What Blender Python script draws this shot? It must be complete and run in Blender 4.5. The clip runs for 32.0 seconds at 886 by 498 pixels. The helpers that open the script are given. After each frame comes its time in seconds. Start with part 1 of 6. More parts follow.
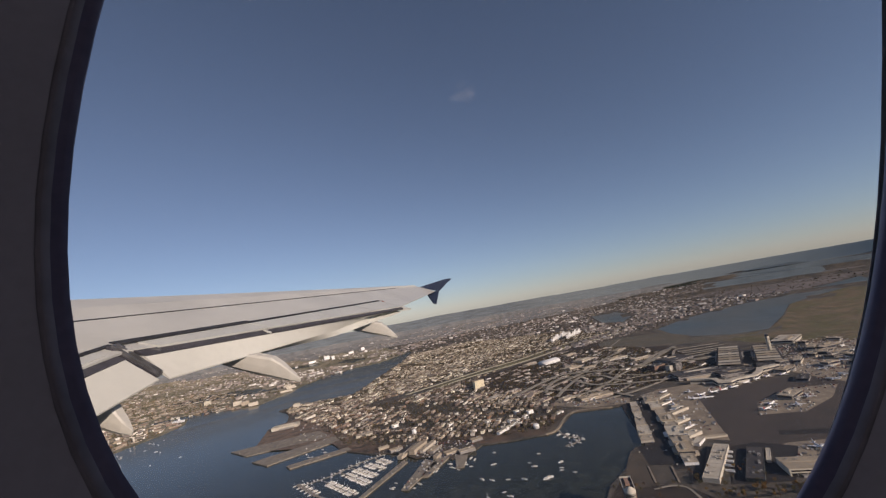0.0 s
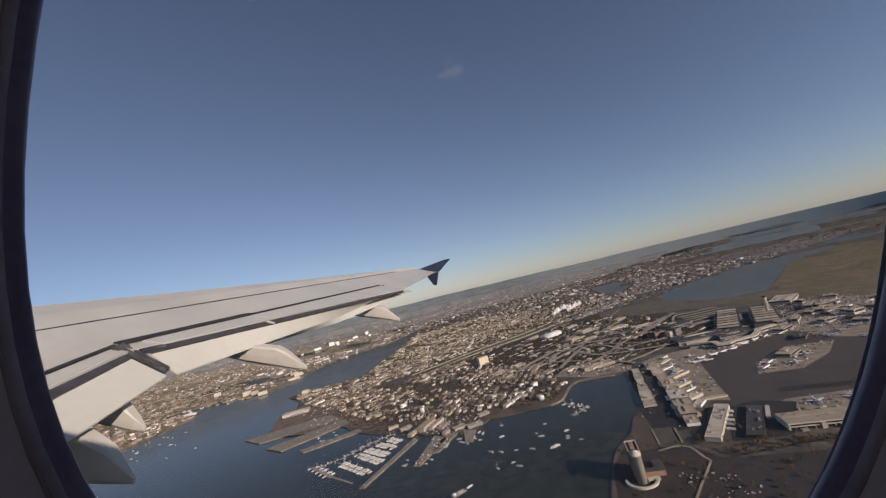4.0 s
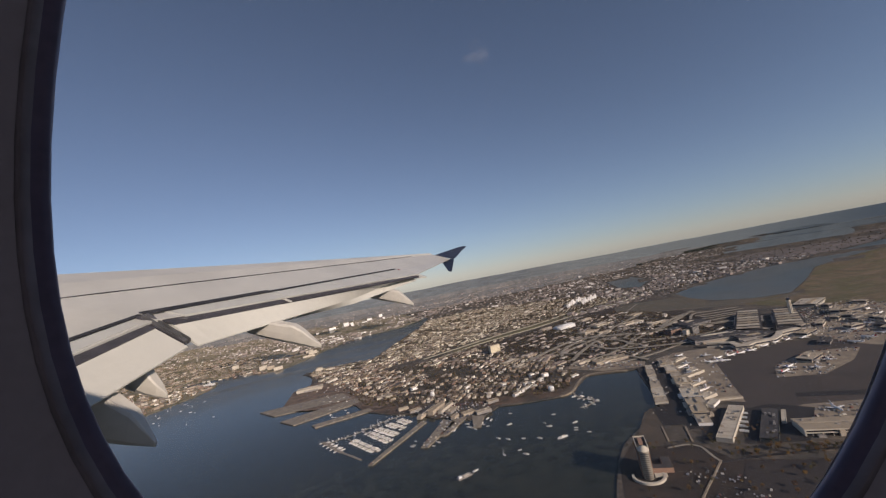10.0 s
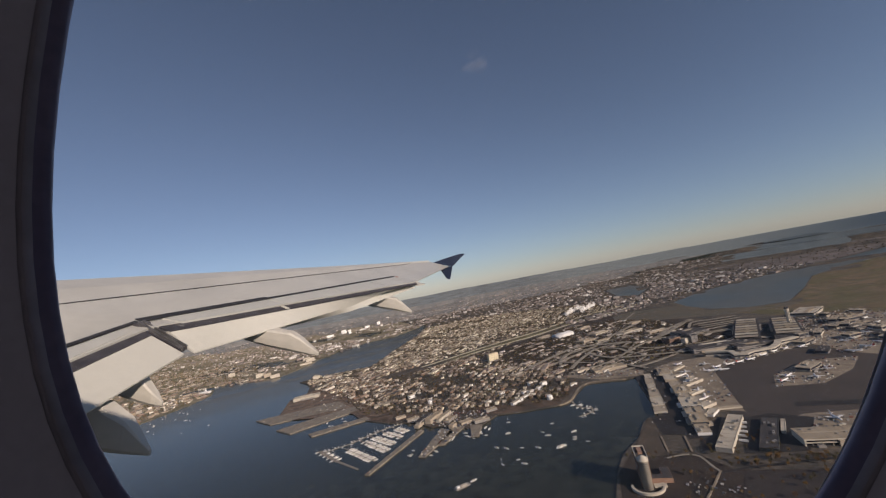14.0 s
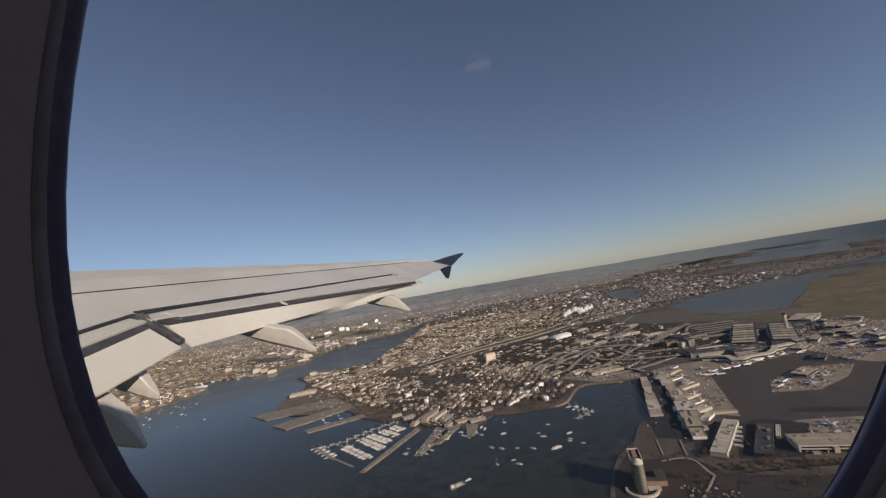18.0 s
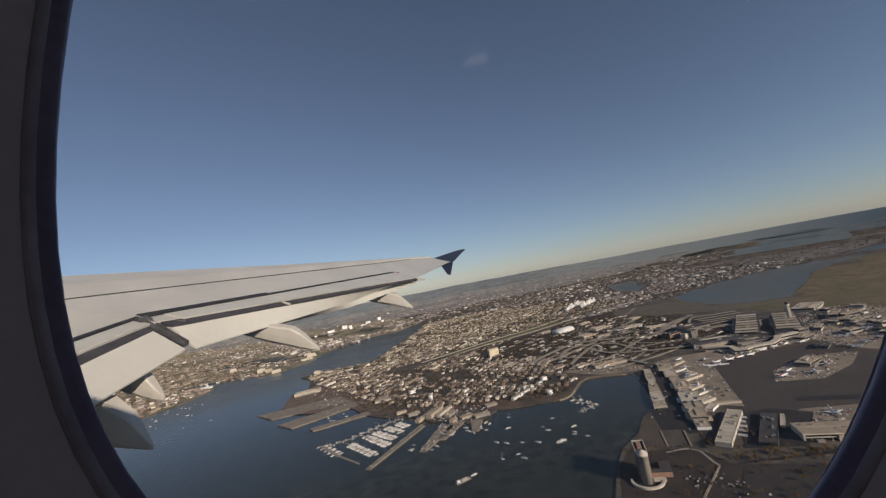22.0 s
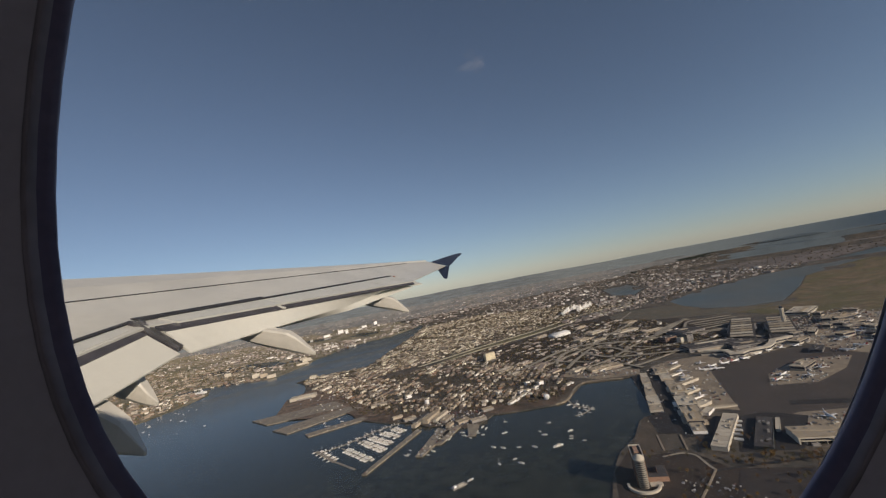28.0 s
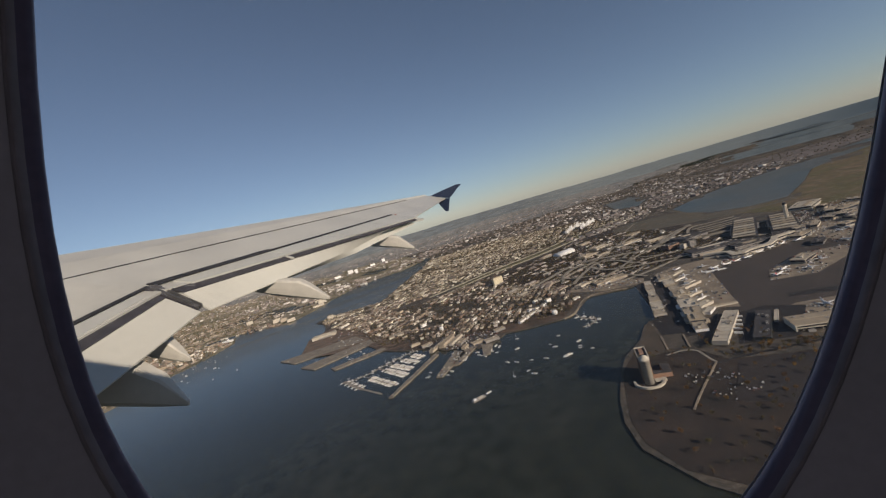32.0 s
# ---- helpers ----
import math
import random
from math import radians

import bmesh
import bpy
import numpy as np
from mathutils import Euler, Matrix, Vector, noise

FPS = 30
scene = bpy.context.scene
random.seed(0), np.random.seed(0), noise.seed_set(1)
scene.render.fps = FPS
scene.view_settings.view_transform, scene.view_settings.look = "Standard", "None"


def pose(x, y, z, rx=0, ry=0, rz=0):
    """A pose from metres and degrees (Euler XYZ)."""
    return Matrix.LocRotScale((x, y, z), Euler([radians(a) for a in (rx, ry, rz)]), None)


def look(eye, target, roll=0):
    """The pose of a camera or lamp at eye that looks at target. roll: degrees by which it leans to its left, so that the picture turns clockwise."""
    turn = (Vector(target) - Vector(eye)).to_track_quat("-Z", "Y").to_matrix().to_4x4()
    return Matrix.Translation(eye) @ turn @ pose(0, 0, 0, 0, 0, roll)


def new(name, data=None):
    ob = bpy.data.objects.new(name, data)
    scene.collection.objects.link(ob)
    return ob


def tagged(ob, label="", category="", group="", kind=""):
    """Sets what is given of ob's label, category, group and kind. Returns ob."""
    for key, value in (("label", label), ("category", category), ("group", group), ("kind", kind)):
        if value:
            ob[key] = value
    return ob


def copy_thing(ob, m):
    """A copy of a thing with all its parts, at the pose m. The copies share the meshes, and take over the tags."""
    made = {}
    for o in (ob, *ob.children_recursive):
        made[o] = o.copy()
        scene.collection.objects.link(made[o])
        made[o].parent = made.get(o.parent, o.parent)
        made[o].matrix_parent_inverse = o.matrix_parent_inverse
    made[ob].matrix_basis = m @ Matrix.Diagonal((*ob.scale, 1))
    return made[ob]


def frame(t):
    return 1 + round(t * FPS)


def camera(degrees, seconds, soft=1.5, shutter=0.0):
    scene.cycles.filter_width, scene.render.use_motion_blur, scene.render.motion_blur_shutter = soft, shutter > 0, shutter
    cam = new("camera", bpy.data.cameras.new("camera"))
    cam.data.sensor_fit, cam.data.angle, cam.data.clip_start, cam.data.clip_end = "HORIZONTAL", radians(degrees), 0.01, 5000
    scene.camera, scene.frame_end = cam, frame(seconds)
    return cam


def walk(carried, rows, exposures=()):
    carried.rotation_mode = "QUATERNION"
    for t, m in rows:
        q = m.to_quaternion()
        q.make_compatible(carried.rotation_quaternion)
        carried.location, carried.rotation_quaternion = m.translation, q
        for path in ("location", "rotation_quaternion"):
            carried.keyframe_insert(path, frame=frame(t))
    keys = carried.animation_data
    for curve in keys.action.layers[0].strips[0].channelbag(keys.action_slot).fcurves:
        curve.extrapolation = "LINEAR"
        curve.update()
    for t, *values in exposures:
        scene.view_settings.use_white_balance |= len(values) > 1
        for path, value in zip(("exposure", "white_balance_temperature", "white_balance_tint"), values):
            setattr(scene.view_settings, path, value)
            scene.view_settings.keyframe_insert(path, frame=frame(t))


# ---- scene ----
# The place is the cabin window and wing of an airliner in a climb; the harbour and airport below stand still at one moment.
H = 400.0                                    # height of the eye over the land, metres
AIR = Matrix.Translation((0, 0, H)) @ pose(0, 0, 0, 6.675, 19.693, 2.711)   # airliner: x aft, y outboard, z up

cam = camera(96.5, 32.0, soft=1.3)
# seconds, yaw, pitch, roll (degrees), eye in the cabin (metres)
PATH = [
    (0.0, 2.29, 3.43, 9.88, 0.0000, 0.0020, -0.0140),
    (0.5, 2.29, 3.15, 8.66, 0.0040, 0.0030, -0.0130),
    (1.0, 2.22, 0.89, 7.51, 0.0047, 0.0075, -0.0110),
    (1.5, 2.46, 0.51, 7.65, 0.0040, 0.0060, -0.0090),
    (2.0, 2.69, 0.50, 7.70, 0.0020, 0.0080, -0.0070),
    (2.5, 2.66, -0.71, 6.81, 0.0010, 0.0090, -0.0060),
    (3.0, 3.14, -1.39, 6.05, 0.0010, 0.0110, -0.0040),
    (3.5, 3.12, 0.39, 6.52, 0.0010, 0.0100, -0.0050),
    (5.5, 2.81, 1.08, 6.44, 0.0030, 0.0060, -0.0090),
    (6.0, 2.85, 1.71, 6.15, 0.0040, 0.0050, -0.0110),
    (6.5, 2.63, 1.92, 6.54, 0.0015, 0.0060, -0.0090),
    (7.0, 2.55, 1.74, 8.99, -0.0036, 0.0070, -0.0080),
    (7.5, 2.06, -0.53, 10.18, 0.0028, 0.0080, -0.0070),
    (8.0, 1.83, -1.10, 9.53, 0.0056, 0.0080, -0.0070),
    (8.5, 1.88, -0.76, 9.08, 0.0038, 0.0070, -0.0080),
    (9.0, 1.49, -0.32, 8.61, 0.0030, 0.0070, -0.0080),
    (9.5, 1.43, -0.83, 8.95, 0.0040, 0.0070, -0.0070),
    (10.0, 0.94, -1.54, 8.99, 0.0040, 0.0080, -0.0060),
    (10.5, 0.87, -1.36, 8.78, 0.0040, 0.0080, -0.0050),
    (11.0, 0.91, -1.49, 8.87, 0.0050, 0.0080, -0.0040),
    (11.5, 0.81, -1.28, 8.94, 0.0050, 0.0080, -0.0040),
    (12.0, 0.94, -0.98, 9.28, 0.0043, 0.0080, -0.0040),
    (12.5, 0.73, -1.46, 8.63, 0.0060, 0.0080, -0.0040),
    (13.0, 0.57, -1.53, 8.67, 0.0060, 0.0080, -0.0040),
    (13.5, 0.73, -0.90, 8.90, 0.0050, 0.0080, -0.0050),
    (14.0, 0.99, -0.44, 9.22, 0.0040, 0.0070, -0.0050),
    (14.5, 1.06, -0.17, 9.62, 0.0030, 0.0070, -0.0060),
    (15.0, 1.07, -0.62, 10.26, 0.0020, 0.0070, -0.0070),
    (15.5, 0.78, -2.92, 9.32, 0.0020, 0.0070, -0.0070),
    (17.5, 0.67, -1.02, 9.88, 0.0010, 0.0070, -0.0070),
    (18.0, 1.09, -0.55, 10.39, 0.0006, 0.0070, -0.0070),
    (18.5, 0.95, -1.23, 10.11, 0.0016, 0.0070, -0.0070),
    (19.0, 1.02, -1.33, 10.70, 0.0026, 0.0070, -0.0060),
    (19.5, 1.28, -0.84, 10.69, 0.0030, 0.0070, -0.0070),
    (20.0, 1.10, -1.11, 10.47, 0.0034, 0.0070, -0.0070),
    (20.5, 1.34, -0.96, 10.68, 0.0026, 0.0070, -0.0070),
    (21.0, 1.31, -0.94, 10.14, 0.0019, 0.0070, -0.0070),
    (21.5, 1.10, -0.84, 9.71, 0.0026, 0.0070, -0.0070),
    (22.0, 1.02, -1.07, 9.18, 0.0034, 0.0070, -0.0070),
    (22.5, 0.92, -0.84, 9.36, 0.0040, 0.0070, -0.0070),
    (23.0, 0.86, -0.99, 9.50, 0.0040, 0.0070, -0.0070),
    (23.5, 0.96, -1.09, 9.54, 0.0040, 0.0070, -0.0070),
    (24.0, 1.04, -0.35, 9.53, 0.0040, 0.0060, -0.0080),
    (24.5, 0.94, -0.85, 9.51, 0.0040, 0.0060, -0.0080),
    (26.5, 1.26, -0.38, 9.63, 0.0042, 0.0060, -0.0080),
    (27.0, 1.18, -0.63, 9.24, 0.0044, 0.0060, -0.0080),
    (27.5, 1.23, -0.42, 9.03, 0.0038, 0.0060, -0.0080),
    (28.0, 1.43, -0.41, 9.22, 0.0030, 0.0060, -0.0090),
    (28.5, 1.37, -0.67, 9.23, 0.003, 0.007, -0.006),
    (29.0, 1.49, -0.67, 9.49, 0.0012, 0.008, -0.003),
    (29.5, 0.55, -3.42, 8.97, 0.003, 0.009, -0.000),
    (30.0, -3.63, -4.22, 7.51, 0.011, -0.004, 0.009),
    (30.5, -3.56, -8.54, 6.34, 0.014, -0.005, 0.021),
    (31.0, -4.44, -11.70, 6.52, 0.013, -0.006, 0.033),
    (31.5, -3.15, -10.89, 4.26, 0.009, -0.005, 0.036),
    (32.0, 2.21, -10.27, 3.39, 0.005, -0.0005, 0.040),
]


def seat_view(yaw, pitch, roll, ex, ey, ez):
    a, b = radians(yaw), radians(pitch)
    eye = Vector((ex, ey, ez))
    ahead = Vector((math.sin(a) * math.cos(b), math.cos(a) * math.cos(b), math.sin(b)))
    return AIR @ look(eye, eye + ahead, roll)


walk(cam, [(t, seat_view(*row)) for t, *row in PATH], exposures=((0.0, 0.07, 6550, 22.0), (7.0, 0.07, 6450, 21.5), (13.0, 0.02, 6600, 21.0), (23.0, -0.03, 6560, 16.8), (28.0, -0.02, 6680, 14.8), (32.0, -0.03, 6650, 15.5)))

# ---- light ----
SUN_EL, SUN_AZ = 21.0, 137.0                 # degrees; azimuth clockwise from +y
world = bpy.data.worlds.new("sky")
scene.world = world
world.use_nodes = True
wn, wl = world.node_tree.nodes, world.node_tree.links
sky = wn.new("ShaderNodeTexSky")
sky.sky_type, sky.sun_disc = "NISHITA", False
sky.sun_elevation, sky.sun_rotation = radians(SUN_EL), radians(SUN_AZ)
sky.altitude, sky.air_density, sky.dust_density, sky.ozone_density = 400, 0.85, 0.2, 3.4
soften = wn.new("ShaderNodeHueSaturation")
soften.inputs["Saturation"].default_value = 0.84
soften.inputs["Hue"].default_value = 0.494
wl.new(sky.outputs["Color"], soften.inputs["Color"]), wl.new(soften.outputs["Color"], wn["Background"].inputs["Color"])
wn["Background"].inputs["Strength"].default_value = 0.075
sun = new("sun", bpy.data.lights.new("sun", "SUN"))
sun.data.energy, sun.data.angle, sun.data.color = 4.5, radians(0.5), (1.0, 0.87, 0.68)
SUN_DIR = Vector((math.sin(radians(SUN_AZ)) * math.cos(radians(SUN_EL)), math.cos(radians(SUN_AZ)) * math.cos(radians(SUN_EL)), math.sin(radians(SUN_EL))))
sun.matrix_world = look((0, 0, 3000), Vector((0, 0, 3000)) - SUN_DIR)


# ---- materials ----
def material(name, color, rough=0.7, metal=0.0, second=None, scale=1.0, fine=0.0, fine_scale=20.0, island=0.0, each=0.0, bump=0.0, coords="Object", ramp=None):
    """A base colour mixed with a second one by noise of a size of 1/scale metres, fine grain, and a shift from piece to piece."""
    m = bpy.data.materials.new(name)
    m.use_nodes = True
    n, l = m.node_tree.nodes, m.node_tree.links
    bsdf = n["Principled BSDF"]
    bsdf.inputs["Roughness"].default_value, bsdf.inputs["Metallic"].default_value = rough, metal
    tc = n.new("ShaderNodeTexCoord")
    mix = n.new("ShaderNodeMix")
    mix.data_type = "RGBA"
    mix.inputs["A"].default_value = (*color, 1)
    mix.inputs["B"].default_value = (*(second or color), 1)
    big = n.new("ShaderNodeTexNoise")
    big.inputs["Scale"].default_value, big.inputs["Detail"].default_value = scale, 6
    l.new(tc.outputs[coords], big.inputs["Vector"])
    cr = n.new("ShaderNodeMapRange")
    cr.inputs["From Min"].default_value, cr.inputs["From Max"].default_value = 0.38, 0.62
    l.new(big.outputs["Fac"], cr.inputs["Value"])
    l.new(cr.outputs["Result"], mix.inputs["Factor"])
    out = mix.outputs["Result"]
    if ramp:                                  # colours picked by piece
        r = n.new("ShaderNodeValToRGB")
        r.color_ramp.interpolation = "CONSTANT"
        while len(r.color_ramp.elements) < len(ramp):
            r.color_ramp.elements.new(0.5)
        for i, c in enumerate(ramp):
            r.color_ramp.elements[i].position = i / len(ramp)
            r.color_ramp.elements[i].color = (*c, 1)
        info = n.new("ShaderNodeNewGeometry") if island else n.new("ShaderNodeObjectInfo")
        l.new(info.outputs["Random Per Island" if island else "Random"], r.inputs["Fac"])
        mm = n.new("ShaderNodeMix")
        mm.data_type, mm.blend_type = "RGBA", "MULTIPLY"
        mm.inputs["Factor"].default_value = 1.0
        l.new(r.outputs["Color"], mm.inputs["A"])
        l.new(out, mm.inputs["B"])
        out = mm.outputs["Result"]
    if fine:
        small = n.new("ShaderNodeTexNoise")
        small.inputs["Scale"].default_value, small.inputs["Detail"].default_value = fine_scale, 4
        l.new(tc.outputs[coords], small.inputs["Vector"])
        hsv = n.new("ShaderNodeHueSaturation")
        vr = n.new("ShaderNodeMapRange")
        vr.inputs["From Min"].default_value, vr.inputs["From Max"].default_value = 0.3, 0.7
        vr.inputs["To Min"].default_value, vr.inputs["To Max"].default_value = 1 - fine, 1 + fine
        l.new(small.outputs["Fac"], vr.inputs["Value"])
        l.new(vr.outputs["Result"], hsv.inputs["Value"])
        l.new(out, hsv.inputs["Color"])
        out = hsv.outputs["Color"]
    if island or each:
        info = n.new("ShaderNodeNewGeometry") if island else n.new("ShaderNodeObjectInfo")
        amount = island or each
        hv = n.new("ShaderNodeHueSaturation")
        ir = n.new("ShaderNodeMapRange")
        ir.inputs["To Min"].default_value, ir.inputs["To Max"].default_value = 1 - amount, 1 + amount
        l.new(info.outputs["Random Per Island" if island else "Random"], ir.inputs["Value"])
        l.new(ir.outputs["Result"], hv.inputs["Value"])
        l.new(out, hv.inputs["Color"])
        out = hv.outputs["Color"]
    l.new(out, bsdf.inputs["Base Color"])
    if bump:
        b = n.new("ShaderNodeBump")
        b.inputs["Strength"].default_value = bump
        bn = n.new("ShaderNodeTexNoise")
        bn.inputs["Scale"].default_value, bn.inputs["Detail"].default_value = fine_scale, 5
        l.new(tc.outputs[coords], bn.inputs["Vector"])
        l.new(bn.outputs["Fac"], b.inputs["Height"])
        l.new(b.outputs["Normal"], bsdf.inputs["Normal"])
    return m


WING_PAINT = material("wing_paint", (0.490, 0.491, 0.458), 0.31, 0, (0.432, 0.433, 0.405), 0.9, 0.05, 9.0)
SPOILER_PAINT = material("spoiler_paint", (0.478, 0.490, 0.46), 0.4, 0, (0.43, 0.440, 0.42), 1.3, 0.05, 14.0)
FLAP_PAINT = material("flap_paint", (0.520, 0.522, 0.480), 0.35, 0, (0.48, 0.482, 0.444), 0.7, 0.04, 12.0)
FAIRING_PAINT = material("fairing_paint", (0.500, 0.488, 0.445), 0.4, 0, (0.450, 0.438, 0.40), 2.0, 0.06, 15.0)
FENCE_BLUE = material("fence_blue_paint", (0.007, 0.013, 0.036), 0.3, 0, (0.010, 0.018, 0.045), 3.0)
GAP_SHADE_TRACK = material("gap_shade_track_grey", (0.050, 0.048, 0.056), 0.6, 0, (0.032, 0.031, 0.036), 6.0, 0.15, 30.0)
SEAM_BLACK = material("seam_black", (0.012, 0.012, 0.014), 0.7, 0, (0.03, 0.03, 0.032), 10.0)
TRACK_METAL = material("track_metal", (0.16, 0.16, 0.17), 0.45, 0.4, (0.09, 0.09, 0.09), 8.0, 0.2, 40.0)
SKIN_WHITE = material("fuselage_white", (0.75, 0.75, 0.76), 0.35, 0, (0.70, 0.70, 0.71), 0.6)
PANEL_GREY = material("cabin_panel_plastic", (0.70, 0.70, 0.775), 0.6, 0, (0.64, 0.64, 0.71), 9.0, 0.04, 300.0, bump=0.03)
BEZEL = material("dark_bezel_plastic", (0.44, 0.42, 0.47), 0.55, 0, (0.36, 0.345, 0.39), 60.0, 0.08, 200.0)
MARK_RED = material("red_marking", (0.35, 0.10, 0.05), 0.5, 0, (0.28, 0.09, 0.05), 20.0)
# purple tint stands in for the coloured fringe at the opening's edge
RUBBER = material("fringe_tinted_rubber", (0.21, 0.185, 0.27), 0.6, 0, (0.25, 0.22, 0.30), 40.0, 0.1, 300.0)

# acrylic of the pane: clear, with milky scatter added as a haze-like veil
PANE = bpy.data.materials.new("veiled_acrylic")
PANE.use_nodes = True
n, l = PANE.node_tree.nodes, PANE.node_tree.links
n.remove(n["Principled BSDF"])
clear, milk, both = n.new("ShaderNodeBsdfTransparent"), n.new("ShaderNodeBsdfTranslucent"), n.new("ShaderNodeMixShader")
tc, veil, amount = n.new("ShaderNodeTexCoord"), n.new("ShaderNodeTexNoise"), n.new("ShaderNodeMapRange")
veil.inputs["Scale"].default_value, veil.inputs["Detail"].default_value = 14, 4
amount.inputs["To Min"].default_value, amount.inputs["To Max"].default_value = 0.045, 0.075
l.new(tc.outputs["Object"], veil.inputs["Vector"]), l.new(veil.outputs["Fac"], amount.inputs["Value"])
l.new(amount.outputs["Result"], both.inputs["Fac"])
l.new(clear.outputs[0], both.inputs[1]), l.new(milk.outputs[0], both.inputs[2]), l.new(both.outputs[0], n["Material Output"].inputs["Surface"])


# ---- building blocks ----
def part(name, bm, mat, parent=None, label="", smooth=False, fix=True):
    """Link a bmesh as one mesh object, under a thing or part where one is given."""
    me = bpy.data.meshes.new(name)
    if fix:
        bmesh.ops.recalc_face_normals(bm, faces=bm.faces)
    bm.to_mesh(me)
    bm.free()
    if smooth:
        me.shade_smooth()
    for m in (mat if isinstance(mat, (list, tuple)) else [mat]):
        me.materials.append(m)
    ob = new(name, me)
    ob.parent = parent
    if label:
        ob["label"] = label
    return ob


def empty(name, m, label, category, group="", kind=""):
    ob = new(name)
    ob.empty_display_size = 0.5
    ob.matrix_world = m
    return tagged(ob, label, category, group, kind)


def box_bm(w, d, h, at=(0, 0, 0), turn=0.0, bm=None, bevel=0.0, taper=1.0):
    """A box that stands on at, w by d by h, turned about z by degrees; taper narrows its top."""
    bm = bm or bmesh.new()
    c, s = math.cos(radians(turn)), math.sin(radians(turn))
    vs = []
    for z, k in ((0, 1.0), (h, taper)):
        for x, y in ((-w / 2, -d / 2), (w / 2, -d / 2), (w / 2, d / 2), (-w / 2, d / 2)):
            x, y = x * k, y * k
            vs.append(bm.verts.new((at[0] + c * x - s * y, at[1] + s * x + c * y, at[2] + z)))
    fs = [bm.faces.new([vs[i] for i in q]) for q in ((3, 2, 1, 0), (4, 5, 6, 7), (0, 1, 5, 4), (1, 2, 6, 5), (2, 3, 7, 6), (3, 0, 4, 7))]
    if bevel:
        bmesh.ops.bevel(bm, geom=list({e for f in fs for e in f.edges}), offset=bevel, segments=2, affect="EDGES")
    return bm


def loft(rings, closed=True, caps=True, bm=None):
    """A skin over rings of equally many points."""
    bm = bm or bmesh.new()
    vr = [[bm.verts.new(p) for p in ring] for ring in rings]
    n = len(rings[0])
    for a, b in zip(vr, vr[1:]):
        for i in range(n if closed else n - 1):
            j = (i + 1) % n
            bm.faces.new((a[i], a[j], b[j], b[i]))
    if caps and closed:
        bm.faces.new(vr[0][::-1])
        bm.faces.new(vr[-1])
    return bm


def slab(corners, thick, bm=None):
    """A plate: corners from above, anticlockwise, with a thickness downwards."""
    bm = bm or bmesh.new()
    top = [bm.verts.new(c) for c in corners]
    low = [bm.verts.new((c[0], c[1], c[2] - thick)) for c in corners]
    bm.faces.new(top)
    bm.faces.new(low[::-1])
    n = len(top)
    for i in range(n):
        j = (i + 1) % n
        bm.faces.new((top[i], low[i], low[j], top[j]))
    return bm


# ---- the airliner: wing ----
airliner = empty("airliner", AIR, "white airliner in a climb, wing flaps partly extended", "airliner")
ZK = -1.479                                   # upper skin at the kink of the trailing edge
KINK = 4.65


def z_skin(y):
    return ZK + (y - KINK) * (0.0699 if y > KINK else 0.1207)


def x_lead(y):
    return -5.02 + (y - 5.71) * 0.505 + 0.06 * math.sin((y - 5.7) * 0.35)


def x_slat(y):
    return -4.31 + (y - 4.78) * 0.395


def x_hinge(y):
    return -3.33 + max(0.0, y - 4.75) * 0.383 - max(0.0, 4.7 - y) * 0.085


def x_gap(y):
    return -3.12 + max(0.0, y - 4.6) * 0.458 - 0.055 * min(1.0, max(0.0, 4.75 - y) * 5)


def x_flap(y):
    return -2.64 + max(0.0, y - 4.7) * 0.342


def x_rear(y):                                # trailing edge of the main wing
    return x_gap(y) if y < 10.7 else -0.39 + (y - 10.7) * 0.213


def wing_section(y):
    z, le, sl, hi, te = z_skin(y), x_lead(y), x_slat(y), x_hinge(y), x_rear(y)
    hi = min(hi, te - 0.12)
    t = 0.5 * max(0.25, 1 - (y - 2) / 15)     # thickness
    return [Vector(p) for p in ((le - 0.16, y, z - 0.14), (le - 0.11, y, z + 0.0), (le, y, z + 0.085), ((le + sl) / 2, y, z + 0.085), (sl, y, z + 0.05),
                                ((sl + hi) / 2, y, z + 0.03), (hi, y, z), (te, y, z), (te, y, z - 0.03), (hi, y, z - 0.25 * t - 0.04), ((sl + hi) / 2, y, z - 0.8 * t),
                                (sl, y, z - t), (le, y, z - 0.55 * t - 0.08))]


WY = [0.15, 1.5, 3.0, 4.65, 6.0, 7.6, 9.2, 10.7, 12.0, 13.4, 14.7, 15.25]
wing = part("wing", loft([wing_section(y) for y in WY]), WING_PAINT, airliner, "off-white painted metal wing with dark panel seams")


def strip(name, line, y0, y1, wide, mat, parent, up=0.006, steps=14, shift=0.0, label=""):
    """A narrow strip along a line of the wing's upper skin."""
    bm = bmesh.new()
    rows = []
    for i in range(steps + 1):
        y = y0 + (y1 - y0) * i / steps
        x, z = line(y) + shift, z_skin(y) + up
        rows.append([(x - wide / 2, y, z), (x + wide / 2, y, z), (x + wide / 2, y, z - 0.012), (x - wide / 2, y, z - 0.012)])
    return part(name, loft(rows, bm=bm), mat, parent, label)


strip("slat_seam", x_slat, 0.3, 13.6, 0.03, SEAM_BLACK, wing, 0.058, 22, label="dark slat seam")
strip("hinge_seam", x_hinge, 4.75, 6.6, 0.12, SEAM_BLACK, wing, 0.030, 16, 0.0, "wide black spoiler hinge gap")
strip("hinge_seam", x_hinge, 6.6, 10.75, 0.055, SEAM_BLACK, wing, 0.022, 16, 0.0)
strip("hinge_seam", x_hinge, 0.4, 4.7, 0.06, SEAM_BLACK, wing, 0.022, 10, 0.0)
